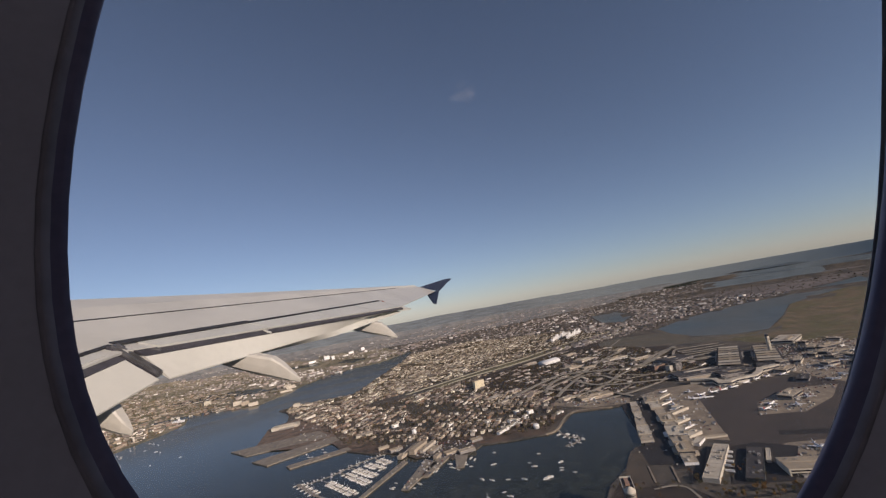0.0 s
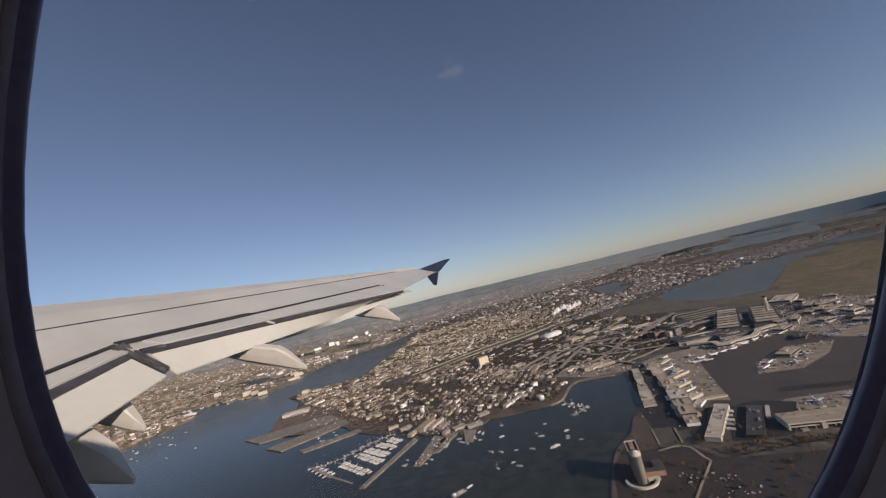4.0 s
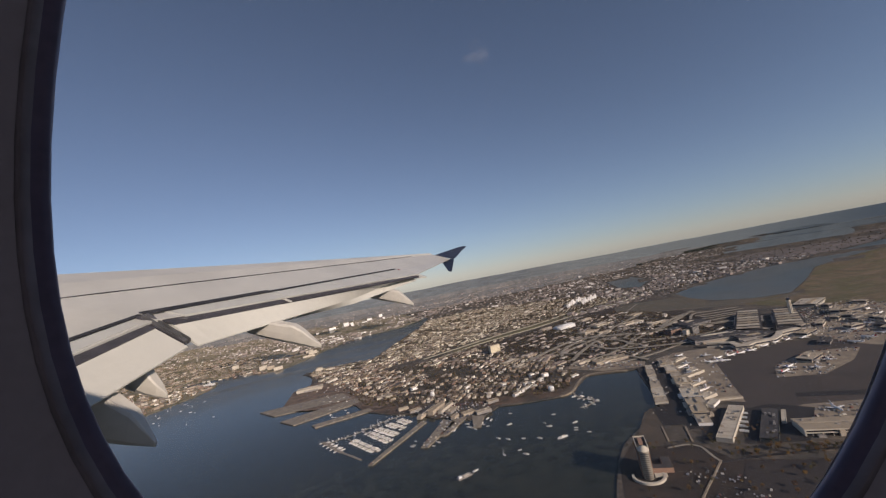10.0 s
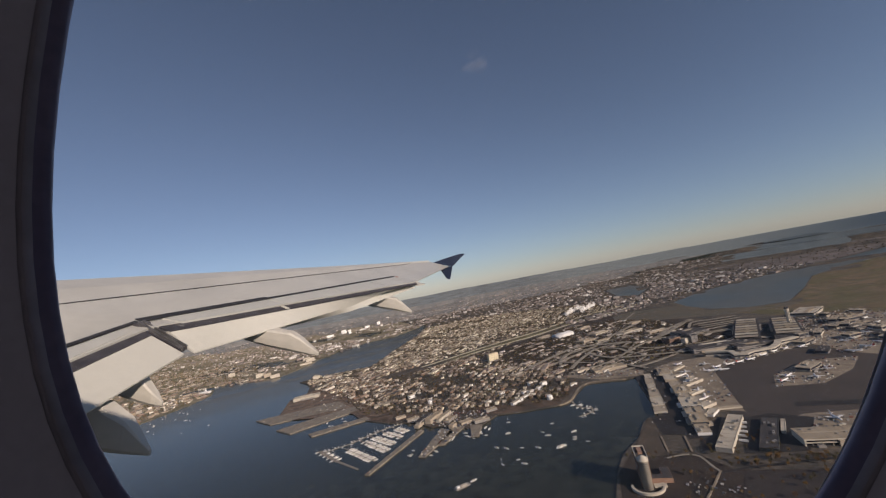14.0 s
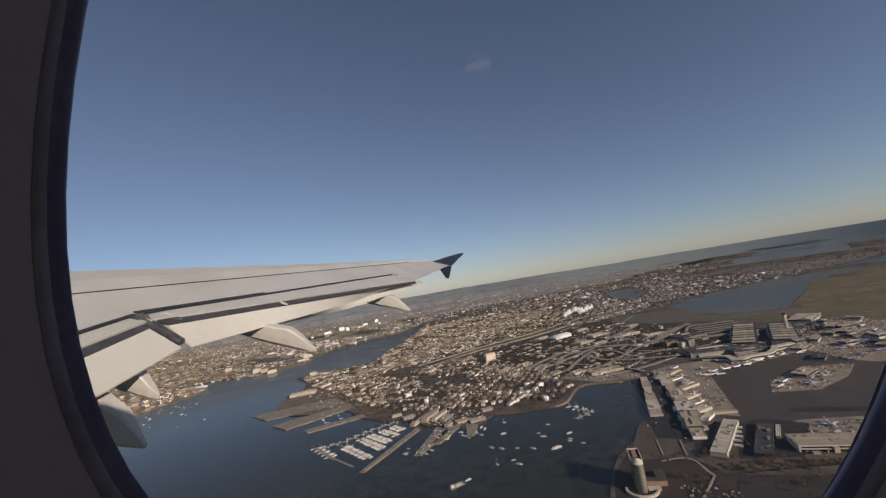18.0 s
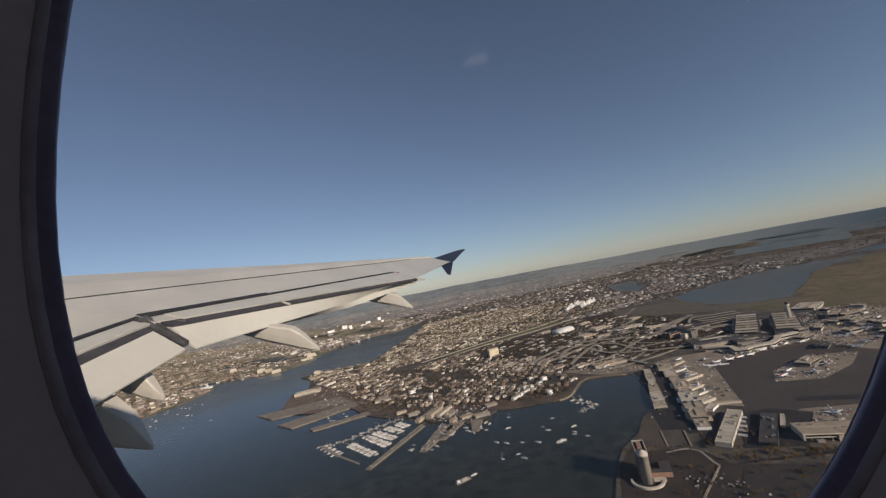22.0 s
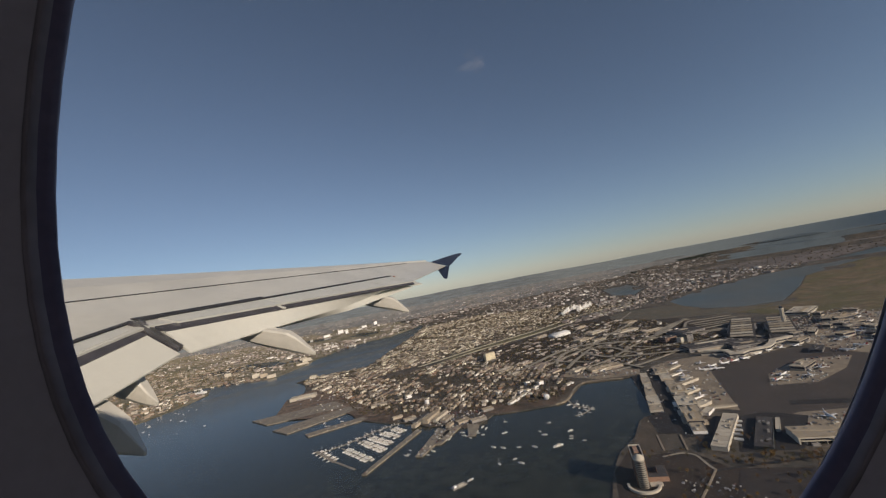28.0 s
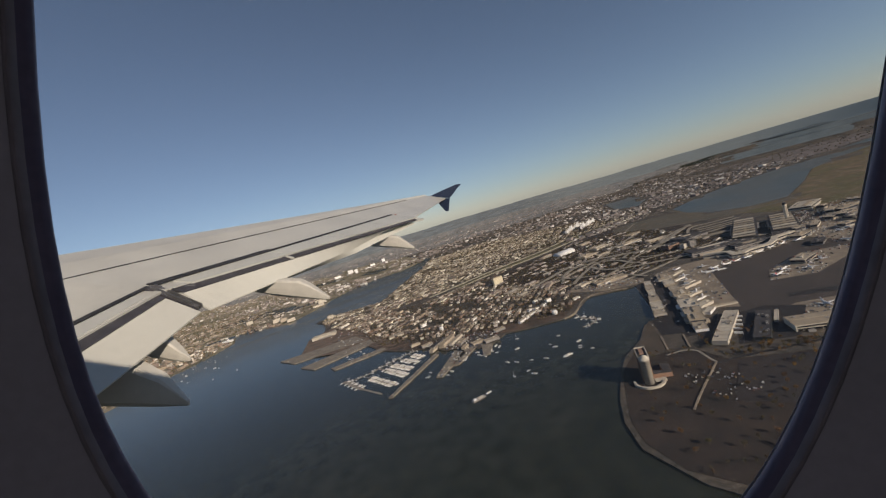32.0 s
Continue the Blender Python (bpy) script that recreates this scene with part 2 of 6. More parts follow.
# spoilers and the inner shroud panel
for y0, y1 in ((0.5, 4.45), (4.95, 6.5), (6.53, 7.95), (7.98, 9.4), (9.43, 10.7)):
    bm = bmesh.new()
    rows = []
    for i in range(5):
        y = y0 + (y1 - y0) * i / 4
        a, b, z = x_hinge(y) + 0.05, x_gap(y), z_skin(y)
        rows.append([(a, y, z + 0.012), (b, y, z + 0.010), (b, y, z - 0.02), (a, y, z - 0.02)])
    part("spoiler", loft(rows, bm=bm), SPOILER_PAINT, wing, "light grey spoiler panel")


def flap(y0, y1, mat):
    rows, seal = [], []
    for i in range(33):
        y = y0 + (y1 - y0) * i / 32
        g, t, z = x_gap(y), x_flap(y), z_skin(y)
        w = 0.13 if y < 4.7 else 0.11 - 0.07 * (y - 4.7) / 6.2
        out = max(0.0, (y - 8.0) / 2.55)      # the outer flap thins and rises towards its end
        drop = 0.20 if y < 4.7 else 0.25 - 0.15 * out
        deep = 0.36 if y < 4.7 else min(0.36 - 0.22 * out, 0.10 + (y - 4.7) * 0.55)      # the outer flap's root is thinned to hide its end face from the seat
        rows.append([(g + w, y, z - 0.05), (t, y, z - drop), (t, y, z - drop - 0.015), (g + w, y, z - deep), (g - 0.12, y, z - deep * 0.85), (g - 0.12, y, z - 0.08)])
        # dark strip along the gap: its shade is put into the colour
        seal.append([(g - 0.02, y, z - 0.012), (g + w + 0.01, y, z - 0.042), (g + w + 0.01, y, z - 0.07), (g - 0.02, y, z - 0.05)])
    f = part("flap", loft(rows), mat, airliner, "cream trailing-edge flap lowered for take-off")
    part("gap_shade", loft(seal), GAP_SHADE_TRACK, f, "dark blue-grey strip standing in for the shaded flap gap")
    return f


flap(0.35, 4.55, FLAP_PAINT)
outer_flap = flap(4.73, 10.55, FLAP_PAINT)
# flap track between the two flaps
track = part("flap_track", slab([(-3.30, 4.60, ZK + 0.03), (-2.71, 4.585, ZK - 0.185), (-2.71, 4.67, ZK - 0.185), (-3.24, 4.78, ZK + 0.02)], 0.04), GAP_SHADE_TRACK, airliner, "dark grey flap track between the flaps")
for dy in (0.02, 0.09):
    part("track_rail", slab([(-3.26, 4.60 + dy, ZK + 0.05), (-2.70, 4.58 + dy, ZK - 0.16), (-2.70, 4.605 + dy, ZK - 0.16), (-3.26, 4.63 + dy, ZK + 0.05)], 0.05), TRACK_METAL, track, "worn grey metal rail")
part("track_cover", box_bm(0.10, 0.20, 0.03, (-2.99, 4.98, ZK - 0.03), 22), TRACK_METAL, track)
part("flap_end", slab([(x_gap(10.55) + 0.1, 10.55, z_skin(10.55) - 0.06), (x_flap(10.55) - 0.02, 10.55, z_skin(10.55) - 0.10), (x_flap(10.55) + 0.14, 11.1, z_skin(11.1) - 0.08), (x_gap(10.55) + 0.25, 10.8, z_skin(10.8) - 0.05)], 0.04), FLAP_PAINT, outer_flap)
part("flap_joint", slab([(x_gap(6.4) + 0.0, 6.36, z_skin(6.4) - 0.01), (x_gap(6.4) + 0.12, 6.36, z_skin(6.4) - 0.03), (x_gap(6.4) + 0.12, 6.42, z_skin(6.4) - 0.03), (x_gap(6.4), 6.42, z_skin(6.4) - 0.01)], 0.02), FLAP_PAINT, outer_flap)
part("flap_end_mark", box_bm(0.05, 0.12, 0.02, (x_hinge(10.85) + 0.06, 10.85, z_skin(10.85) - 0.01), 20), MARK_RED, wing, "small red end marking")


def fairing(x, y, z, long, cap, wide, belly=0.16, slope=0.62, name="flap_track_fairing"):
    """A canoe fairing under the flap; its tail tip at x, y, z."""
    rings = []
    for i in range(11):
        s = i / 10
        d = long * s
        half = wide * (0.10 + 0.90 * min(1.0, math.sqrt(s * 1.7)))
        low = z - 0.015 + belly * s * s
        top = z + 0.03 + min(d * slope, cap)
        cx = x - d
        m = (top + low) / 2
        tall = top - low
        ring = [(cx, y + half * p, q) for p, q in ((-0.7, top), (0.7, top), (0.95, top - 0.10 * tall), (1, m), (0.95, low + 0.16 * tall), (0.6, low), (-0.6, low), (-0.95, low + 0.16 * tall), (-1, m), (-0.95, top - 0.10 * tall))]
        rings.append(ring)
    f = part(name, loft(rings), FAIRING_PAINT, airliner, "cream canoe-shaped flap track fairing")
    return f


fairing(-1.48, 5.95, -1.91, 1.5, 0.245, 0.14)
fairing(-0.32, 9.40, -1.68, 2.1, 0.25, 0.17, 0.10)
fairing(-2.53, 4.12, -2.085, 0.9, 0.30, 0.11, 0.3, 1.0)
fairing(-2.25, 3.60, -2.28, 2.2, 0.36, 0.16, 0.02, 1.13)

# wingtip fence: a swept fin above and one below the tip
up_fin = [(-0.06, -0.72), (0.39, -0.48), (0.84, -0.25), (1.05, -0.17), (1.13, -0.18), (1.10, -0.23), (0.99, -0.36), (0.79, -0.67), (0.72, -0.73)]
low_fin = [(0.34, -0.76), (0.74, -0.73), (0.73, -1.22), (0.66, -1.24), (0.59, -1.225), (0.345, -0.98), (0.30, -0.90)]
for name, outline, lean in (("upper_fin", up_fin, 0.16), ("lower_fin", low_fin, -0.10)):
    bm = bmesh.new()
    rings = []
    for off, grow in ((-0.018, 0.97), (0.0, 1.0), (0.018, 0.97)):
        cx = sum(p[0] for p in outline) / len(outline)
        cz = sum(p[1] for p in outline) / len(outline)
        rings.append([(cx + (px - cx) * grow, 15.28 + off + lean * abs(pz + 0.72), cz + (pz - cz) * grow) for px, pz in outline])
    if name == "upper_fin":
        fence = part("wingtip_fence", loft(rings, bm=bm), FENCE_BLUE, airliner, "dark blue wingtip fence")
    else:
        part("lower_fin", loft(rings, bm=bm), FENCE_BLUE, fence)

# fuselage barrel with the window's opening
BR, BC = 1.98, (-1.765, 0.43)                 # radius; axis in y, z, raised so the unseen barrel shades the inner fairing


def skin(x, z):
    return (x, BC[0] + math.sqrt(BR * BR - (z - BC[1]) ** 2), z)


WIN_A, WIN_B, WIN_N, WIN_X, WIN_Z = 0.118, 0.191, 2.71, 0.016, 0.091


def oval(grow, y, tilt=0.086, n=WIN_N, count=72, a=WIN_A, b=WIN_B):
    pts = []
    for k in range(count):
        t = 2 * math.pi * k / count
        c, s = math.cos(t), math.sin(t)
        z = WIN_Z + (b + grow) * math.copysign(abs(s) ** (2 / n), s)
        pts.append((WIN_X + (a + grow) * math.copysign(abs(c) ** (2 / n), c), y + tilt * z, z))
    return pts


bm = bmesh.new()
frame_ring = oval(0.25, 0.0, 0, 14)
loft([oval(0.016, 0.1255), oval(0.135, 0.19), [skin(p[0], p[2]) for p in frame_ring]], caps=False, bm=bm)
OPP = [-1.59, -1.06, -0.53, 0.0, 0.53, 1.06, 1.59]     # unseen windows added across the aisle, at the usual pitch, to light the cabin
xs = sorted({-10.0, WIN_X - WIN_A - 0.25, WIN_X + WIN_A + 0.25, 9.0} | {o + d for o in OPP for d in (-0.115, 0.115)})
za, zb = WIN_Z - WIN_B - 0.25, WIN_Z + WIN_B + 0.25
angs = [math.asin((za - BC[1]) / BR), math.asin((zb - BC[1]) / BR)]
far = [math.pi - math.asin((z - BC[1]) / BR) for z in (0.28, -0.10)]
stops = sorted([angs[0] + (angs[1] - angs[0]) * i / 4 for i in range(5)] + [angs[1] + (2 * math.pi - (angs[1] - angs[0])) * i / 40 for i in range(1, 41)] + far)
grid = [[bm.verts.new((x, BC[0] + BR * math.cos(a), BC[1] + BR * math.sin(a))) for a in stops] for x in xs]
for i in range(len(xs) - 1):
    mid = (xs[i] + xs[i + 1]) / 2
    for j in range(len(stops) - 1):
        if abs(mid - WIN_X) < WIN_A + 0.25 and j < 4:
            continue
        if min(abs(mid - o) for o in OPP) < 0.1 and far[0] - 1e-4 < stops[j] and stops[j + 1] < far[1] + 1e-4:
            continue
        bm.faces.new((grid[i][j], grid[i][j + 1], grid[i + 1][j + 1], grid[i + 1][j]))
for x in (-10.0, 9.0):
    bm.faces.new([bm.verts.new((x, BC[0] + BR * math.cos(2 * math.pi * k / 32), BC[1] + BR * math.sin(2 * math.pi * k / 32))) for k in range(32)])
part("fuselage", bm, SKIN_WHITE, airliner, "white painted fuselage skin", True)

# ---- cabin ----
bm = bmesh.new()
loft([oval(0.31, 0.062, 0.086, 9), oval(0.13, 0.080), oval(0.060, 0.092), oval(0.022, 0.0995), oval(0.010, 0.1030), oval(0.0042, 0.1050)], caps=False, bm=bm)
wall = part("wall_cabin", bm, PANEL_GREY, None, "", True)
wall.matrix_world = AIR
tagged(wall, "dark grey plastic cabin side panel around the window", "wall", kind="structure")
window = empty("window_1", AIR, "oval airliner window with a dark rubber seal", "window", kind="structure")
part("window_bezel", loft([oval(0.0043, 0.1051), oval(0.0037, 0.1058), oval(0.0033, 0.1050), oval(0.0027, 0.1051), oval(0.0021, 0.1067)], caps=False), BEZEL, window, "dark grey plastic bezel", True)
part("window_seal", loft([oval(0.0022, 0.1067), oval(0.0012, 0.1079), oval(0.0, 0.109), oval(0.004, 0.114), oval(0.018, 0.125)], caps=False), RUBBER, window, "purple-grey rubber window seal, edge fringe put in its tint", True)
bm = bmesh.new()
bm.faces.new([bm.verts.new(p) for p in oval(0.0148, 0.1225)])
pane = part("pane", bm, PANE, window, "clear acrylic pane with an added milky veil")
pane.visible_shadow = False
for name, w, d, h, at in (("ceiling", 3.9, 3.6, 0.06, (0, -1.77, 1.02)), ("floor", 3.9, 3.3, 0.06, (0, -1.77, -0.66)),
                          ("wall_front", 0.06, 3.3, 1.64, (-1.95, -1.77, -0.61)), ("wall_rear", 0.06, 3.3, 1.64, (1.95, -1.77, -0.61))):
    ob = part(name, box_bm(w, d, h, at), PANEL_GREY)
    ob.matrix_world = AIR
    tagged(ob, "plain light grey cabin lining", name.split("_")[0], kind="structure")
# side walls: the panels beside the seen window, and the far wall with its row of window openings
bm = bmesh.new()
for x in (-1.16, 1.19):
    box_bm(1.58, 0.02, 1.32, (x, 0.055, -0.3), bm=bm)
far_wall = part("wall_side", bm, PANEL_GREY)
far_wall.matrix_world = AIR
tagged(far_wall, "plain light grey cabin side panels", "wall", kind="structure")
bm = bmesh.new()
box_bm(3.9, 0.03, 0.33, (0, -3.48, -0.45), bm=bm)
box_bm(3.9, 0.03, 0.72, (0, -3.48, 0.30), bm=bm)
edges = [-1.95] + [o + d for o in OPP for d in (-0.115, 0.115)] + [1.95]
for x0, x1 in zip(edges[0::2], edges[1::2]):
    box_bm(x1 - x0, 0.03, 0.42, ((x0 + x1) / 2, -3.48, -0.12), bm=bm)
far_wall = part("wall_back", bm, PANEL_GREY)
far_wall.matrix_world = AIR
tagged(far_wall, "light grey cabin wall with a row of windows", "wall", kind="structure")
for o in OPP[1:-1]:                            # fill lamps added in the unseen openings, to brighten the window panel
    day = new("cabin_fill", bpy.data.lights.new("cabin_fill", "AREA"))
    day.data.shape, day.data.size, day.data.size_y, day.data.energy, day.data.color = "RECTANGLE", 0.22, 0.36, 0.32, (1.0, 0.95, 0.90)
    day.matrix_world = AIR @ look((o, -3.45, 0.09), (o, 0, 0.09))


import mathutils


# ---- the land and the water ----
NEAR, FAR = 2600.0, 2100.0                    # past NEAR the sheet draws in and rises, so that it meets the horizon within FAR metres more


def bowl(p):
    """Points of the flat plan (n x 3) on the ground sheet, which rises to the horizon far off."""
    p = np.asarray(p, dtype=float).reshape(-1, 3)
    rho = np.hypot(p[:, 0], p[:, 1]) + 1e-9
    k = np.where(rho < NEAR, 1.0, (NEAR + FAR * (1 - np.exp(-(np.maximum(rho, NEAR) - NEAR) / FAR))) / rho)
    return np.stack([p[:, 0] * k, p[:, 1] * k, H + (p[:, 2] - H) * k], axis=1)


def inside(poly, x, y):
    """Which of the points lie inside a polygon."""
    hit = np.zeros(len(x), dtype=bool)
    for (x0, y0), (x1, y1) in zip(poly, poly[1:] + poly[:1]):
        cut = (y0 > y) != (y1 > y)
        hit ^= cut & (x < (x1 - x0) * (y - y0) / (y1 - y0 + 1e-9) + x0)
    return hit


radii = [0, 150, 300, 500, 750, 1000, 1300, 1600, 2000, 2300, 2600, 2900, 3300, 3800, 4400, 5200, 6200, 7600, 9500, 12500, 16000, 20000]


def sheet(name, outline, z, mat, label, category, drop=4.0, kind="structure", parent=None):
    """A piece of ground with a rim that goes down by drop; the outline is in the flat plan."""
    edge = []
    for (x0, y0), (x1, y1) in zip(outline, outline[1:] + outline[:1]):
        k = max(1, int(math.hypot(x1 - x0, y1 - y0) / (60 + 0.12 * min(math.hypot(x0, y0), math.hypot(x1, y1)))))
        edge += [Vector((x0 + (x1 - x0) * i / k, y0 + (y1 - y0) * i / k)) for i in range(k)]
    gx = np.array([(r * math.sin(2 * math.pi * i / 120), r * math.cos(2 * math.pi * i / 120)) for r in radii[3:-1] for i in range(120)])
    gx = gx[inside(outline, gx[:, 0], gx[:, 1])]
    pts = edge + [Vector(p) for p in gx]
    vo, _, fo, _, _, _ = mathutils.geometry.delaunay_2d_cdt(pts, [], [list(range(len(edge)))], 1, 1e-4)
    bm = bmesh.new()
    vs = [bm.verts.new((p.x, p.y, z)) for p in vo]
    for f in fo:
        face = bm.faces.new([vs[i] for i in f])
        face.normal_update()
        if face.normal.z < 0:
            face.normal_flip()
    rim = [e for e in bm.edges if e.is_boundary]
    low = bmesh.ops.extrude_edge_only(bm, edges=rim)["geom"]
    for v in [g for g in low if isinstance(g, bmesh.types.BMVert)]:
        v.co.z -= drop
    for v, q in zip(bm.verts, bowl([v.co[:] for v in bm.verts])):
        v.co = q
    ob = part(name, bm, mat, parent, fix=False)
    return tagged(ob, label, category, kind=kind)


WATER = material("harbour_water", (0.026, 0.030, 0.022), 0.12, 0, (0.033, 0.036, 0.026), 0.004, 0.3, 0.03)
WATER.node_tree.nodes["Principled BSDF"].inputs["IOR"].default_value = 1.26
n, l = WATER.node_tree.nodes, WATER.node_tree.links
tc, b = n.new("ShaderNodeTexCoord"), n.new("ShaderNodeBump")
rip = n.new("ShaderNodeTexNoise")
rip.inputs["Scale"].default_value, rip.inputs["Detail"].default_value = 0.35, 5
b.inputs["Strength"].default_value, b.inputs["Distance"].default_value = 0.3, 0.5
l.new(tc.outputs["Object"], rip.inputs["Vector"]), l.new(rip.outputs["Fac"], b.inputs["Height"]), l.new(b.outputs["Normal"], n["Principled BSDF"].inputs["Normal"])
# lighter base stands in for sky reflection lost on the rising sheet
PALED_BAY = material("sky_paled_bay_water", (0.080, 0.112, 0.124), 0.45, 0, (0.105, 0.118, 0.112), 0.002, 0.15, 0.01)
TOWN = material("town_ground", (0.100, 0.082, 0.062), 0.9, 0, (0.045, 0.042, 0.036), 0.012, 0.5, 0.09)
SCRUB = material("dry_scrub", (0.040, 0.028, 0.021), 0.95, 0, (0.022, 0.017, 0.013), 0.02, 0.35, 0.2)
GRASS = material("airfield_grass", (0.090, 0.082, 0.036), 0.95, 0, (0.135, 0.098, 0.058), 0.007, 0.35, 0.03)
ASPHALT = material("apron_asphalt", (0.060, 0.048, 0.041), 0.85, 0, (0.047, 0.039, 0.034), 0.012, 0.12, 0.08)
DARK_LOT = material("dark_lot_ground", (0.014, 0.0125, 0.0135), 0.85, 0, (0.021, 0.0185, 0.019), 0.03, 0.15, 0.3)
CONCRETE = material("apron_concrete", (0.27, 0.225, 0.165), 0.85, 0, (0.20, 0.165, 0.125), 0.03, 0.12, 0.15)
ROAD = material("road_surface", (0.29, 0.26, 0.21), 0.85, 0, (0.23, 0.21, 0.17), 0.05, 0.15, 0.3)
# distance haze is mixed into this land's grey
FAR_LAND = material("haze_grey_far_land", (0.15, 0.155, 0.16), 0.95, 0, (0.18, 0.18, 0.175), 0.004, 0.25, 0.02)
# spit and sea carry distance haze in their base tints
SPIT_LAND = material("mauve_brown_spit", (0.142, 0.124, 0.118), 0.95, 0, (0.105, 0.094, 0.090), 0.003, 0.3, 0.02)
SEA_WATER = material("haze_tinted_sea", (0.125, 0.160, 0.178), 0.45, 0, (0.140, 0.166, 0.172), 0.001, 0.15, 0.01)
MUD = material("tidal_flat", (0.115, 0.095, 0.065), 0.8, 0, (0.085, 0.08, 0.06), 0.006, 0.2, 0.03)
HIGHWAY = material("concrete_highway", (0.50, 0.46, 0.34), 0.85, 0, (0.42, 0.39, 0.28), 0.02, 0.15, 0.3)
PIER_DECK = material("pier_deck", (0.27, 0.235, 0.185), 0.9, 0, (0.18, 0.16, 0.13), 0.05, 0.2, 0.4)

# water: one round sheet to the horizon
bm = bmesh.new()
rings = []
for r in radii[1:]:
    rings.append([tuple(q) for q in bowl([(r * math.sin(2 * math.pi * k / 120), r * math.cos(2 * math.pi * k / 120), -2.5) for k in range(120)])])
loft(rings, caps=False, bm=bm)
bm.verts.ensure_lookup_table()
bm.faces.new(bm.verts[:120])
bm.normal_update()
bmesh.ops.reverse_faces(bm, faces=[f for f in bm.faces if f.normal.z < 0])
tagged(part("water", bm, WATER, fix=False), "dark blue-grey harbour water with small ripples", "water", kind="structure")

MAIN = [(-330, 4700), (-373, 3811), (-442, 3437), (-514, 2938), (-548, 2650), (-590, 2497), (-763, 2480), (-900, 2500), (-985, 2440), (-870, 2300), (-796, 2039), (-829, 1939), (-630, 1789), (-501, 1650), (-385, 1433), (-269, 1338),
        (-181, 1297), (-125, 1225), (-55, 1215), (-20, 1160), (20, 1160), (73, 1224), (157, 1209), (257, 1205), (300, 1230), (392, 1359), (514, 1330), (545, 1330), (446, 1000), (400, 985), (351, 909), (290, 850), (250, 786), (205, 690),
        (182, 620), (176, 550), (212, 460), (300, 360), (440, 270), (640, 190), (1200, -150), (2600, -250), (3400, 700), (4300, 2600), (8000, 6500), (13000, 9000), (11500, 13000), (9200, 13000), (7000, 10000), (3600, 7900), (1500, 6900), (-700, 6800), (-860, 6700)]
sheet("ground", MAIN, 0.0, TOWN, "brown and grey town ground on the peninsula", "ground")
WEST_GROUND = material("city_ground", (0.26, 0.225, 0.16), 0.9, 0, (0.13, 0.12, 0.075), 0.010, 0.4, 0.06)
WEST = [(-400, 4700), (-640, 4180), (-858, 4090), (-1060, 3990), (-1175, 3427), (-1230, 3000), (-1290, 2790), (-1480, 2950), (-1675, 3080), (-1760, 3000), (-2100, 2900), (-1960, 2830), (-1740, 2830), (-1620, 2600), (-1628, 2400), (-1700, 2100), (-1740, 1700),
        (-2200, 1100), (-3500, 600), (-9000, 1500), (-16500, 4000), (-14700, 9500), (-3500, 7500), (-1000, 6900)]
sheet("ground_west", WEST, 0.0, WEST_GROUND, "built-up brown city shore across the channel", "ground")
sheet("ground_far", [(-14800, 9000), (-3500, 6900), (-700, 6300), (1500, 6400), (3600, 7400), (6500, 9800), (9500, 14700), (5000, 16400), (0, 17600), (-4500, 16700), (-9500, 13600)], 0.9, FAR_LAND, "wooded land towards the horizon, haze put in its grey", "ground", 1.0)
sheet("bay_water", [(1470, 2560), (1551, 2840), (1903, 3103), (2296, 3277), (2726, 3398), (2964, 3392), (3400, 3560), (4400, 3900), (4300, 3500), (2956, 3046), (2549, 2844), (2137, 2447), (1736, 2102), (1560, 2144), (1457, 2308)], 0.7, PALED_BAY, "grey-blue bay beside the airfield", "water", 0.5)
sheet("far_sea", [(4019, 5803), (4213, 5468), (4513, 5271), (4969, 5195), (5914, 5440), (7600, 6300), (13500, 9000), (13000, 13500), (9403, 12500), (6900, 9300), (5862, 8316), (4700, 6900)], 1.1, SEA_WATER, "sea inlet far off, paled by haze in its colour", "water", 0.5)
sheet("far_pond", [(1634, 3967), (1900, 4900), (2275, 5185), (2094, 4252), (1679, 3649)], 0.7, PALED_BAY, "grey tidal creek in the far town", "water", 0.5)
sheet("tidal_flat", [(960, 2420), (1050, 2700), (1330, 2830), (1551, 2850), (1480, 2560), (1457, 2308), (1560, 2144), (1740, 2100), (1700, 1990), (1400, 2050), (1200, 2200)], 0.5, MUD, "brown tidal flat by the bay", "ground", 0.4)
sheet("river", [(-900, 4560), (-400, 4600), (-720, 4850), (-1500, 5600), (-2300, 5800), (-2250, 5450), (-1400, 5200)], 0.7, WATER, "narrow tidal river between the towns", "water", 0.5)
sheet("inlet", [(-1350, 3560), (-1600, 3480), (-2300, 3600), (-2700, 3900), (-2500, 4150), (-1800, 3900), (-1500, 3720)], 0.7, WATER, "small dock basin in the city", "water", 0.5)
# airfield
sheet("airfield_grass", [(1420, 2060), (1740, 2095), (2145, 2440), (2555, 2838), (2960, 3040), (4300, 3500), (3900, 2900), (3000, 1400), (1700, 1200), (1480, 1650)], 0.4, GRASS, "dry olive-brown airfield grass", "grass", 0.3)
sheet("apron", [(740, 1250), (830, 1290), (1010, 1330), (1100, 1260), (1200, 1180), (1450, 1300), (2000, 1350), (2000, 500), (1100, 420), (760, 770), (573, 885), (595, 949)], 0.35, ASPHALT, "brown-grey asphalt airport apron", "apron", 0.3)
sheet("concrete_apron", [(640, 1390), (720, 1420), (905, 1400), (1120, 1370), (1150, 1340), (1000, 1310), (830, 1280), (752, 1250), (610, 935), (553, 985), (590, 1110)], 0.55, CONCRETE, "pale concrete apron strip", "apron", 0.3)
sheet("concrete_pad", [(770, 1040), (830, 1120), (985, 1190), (1090, 1140), (990, 1060), (862, 1005)], 0.6, CONCRETE, "pale concrete gate pad", "apron", 0.3)
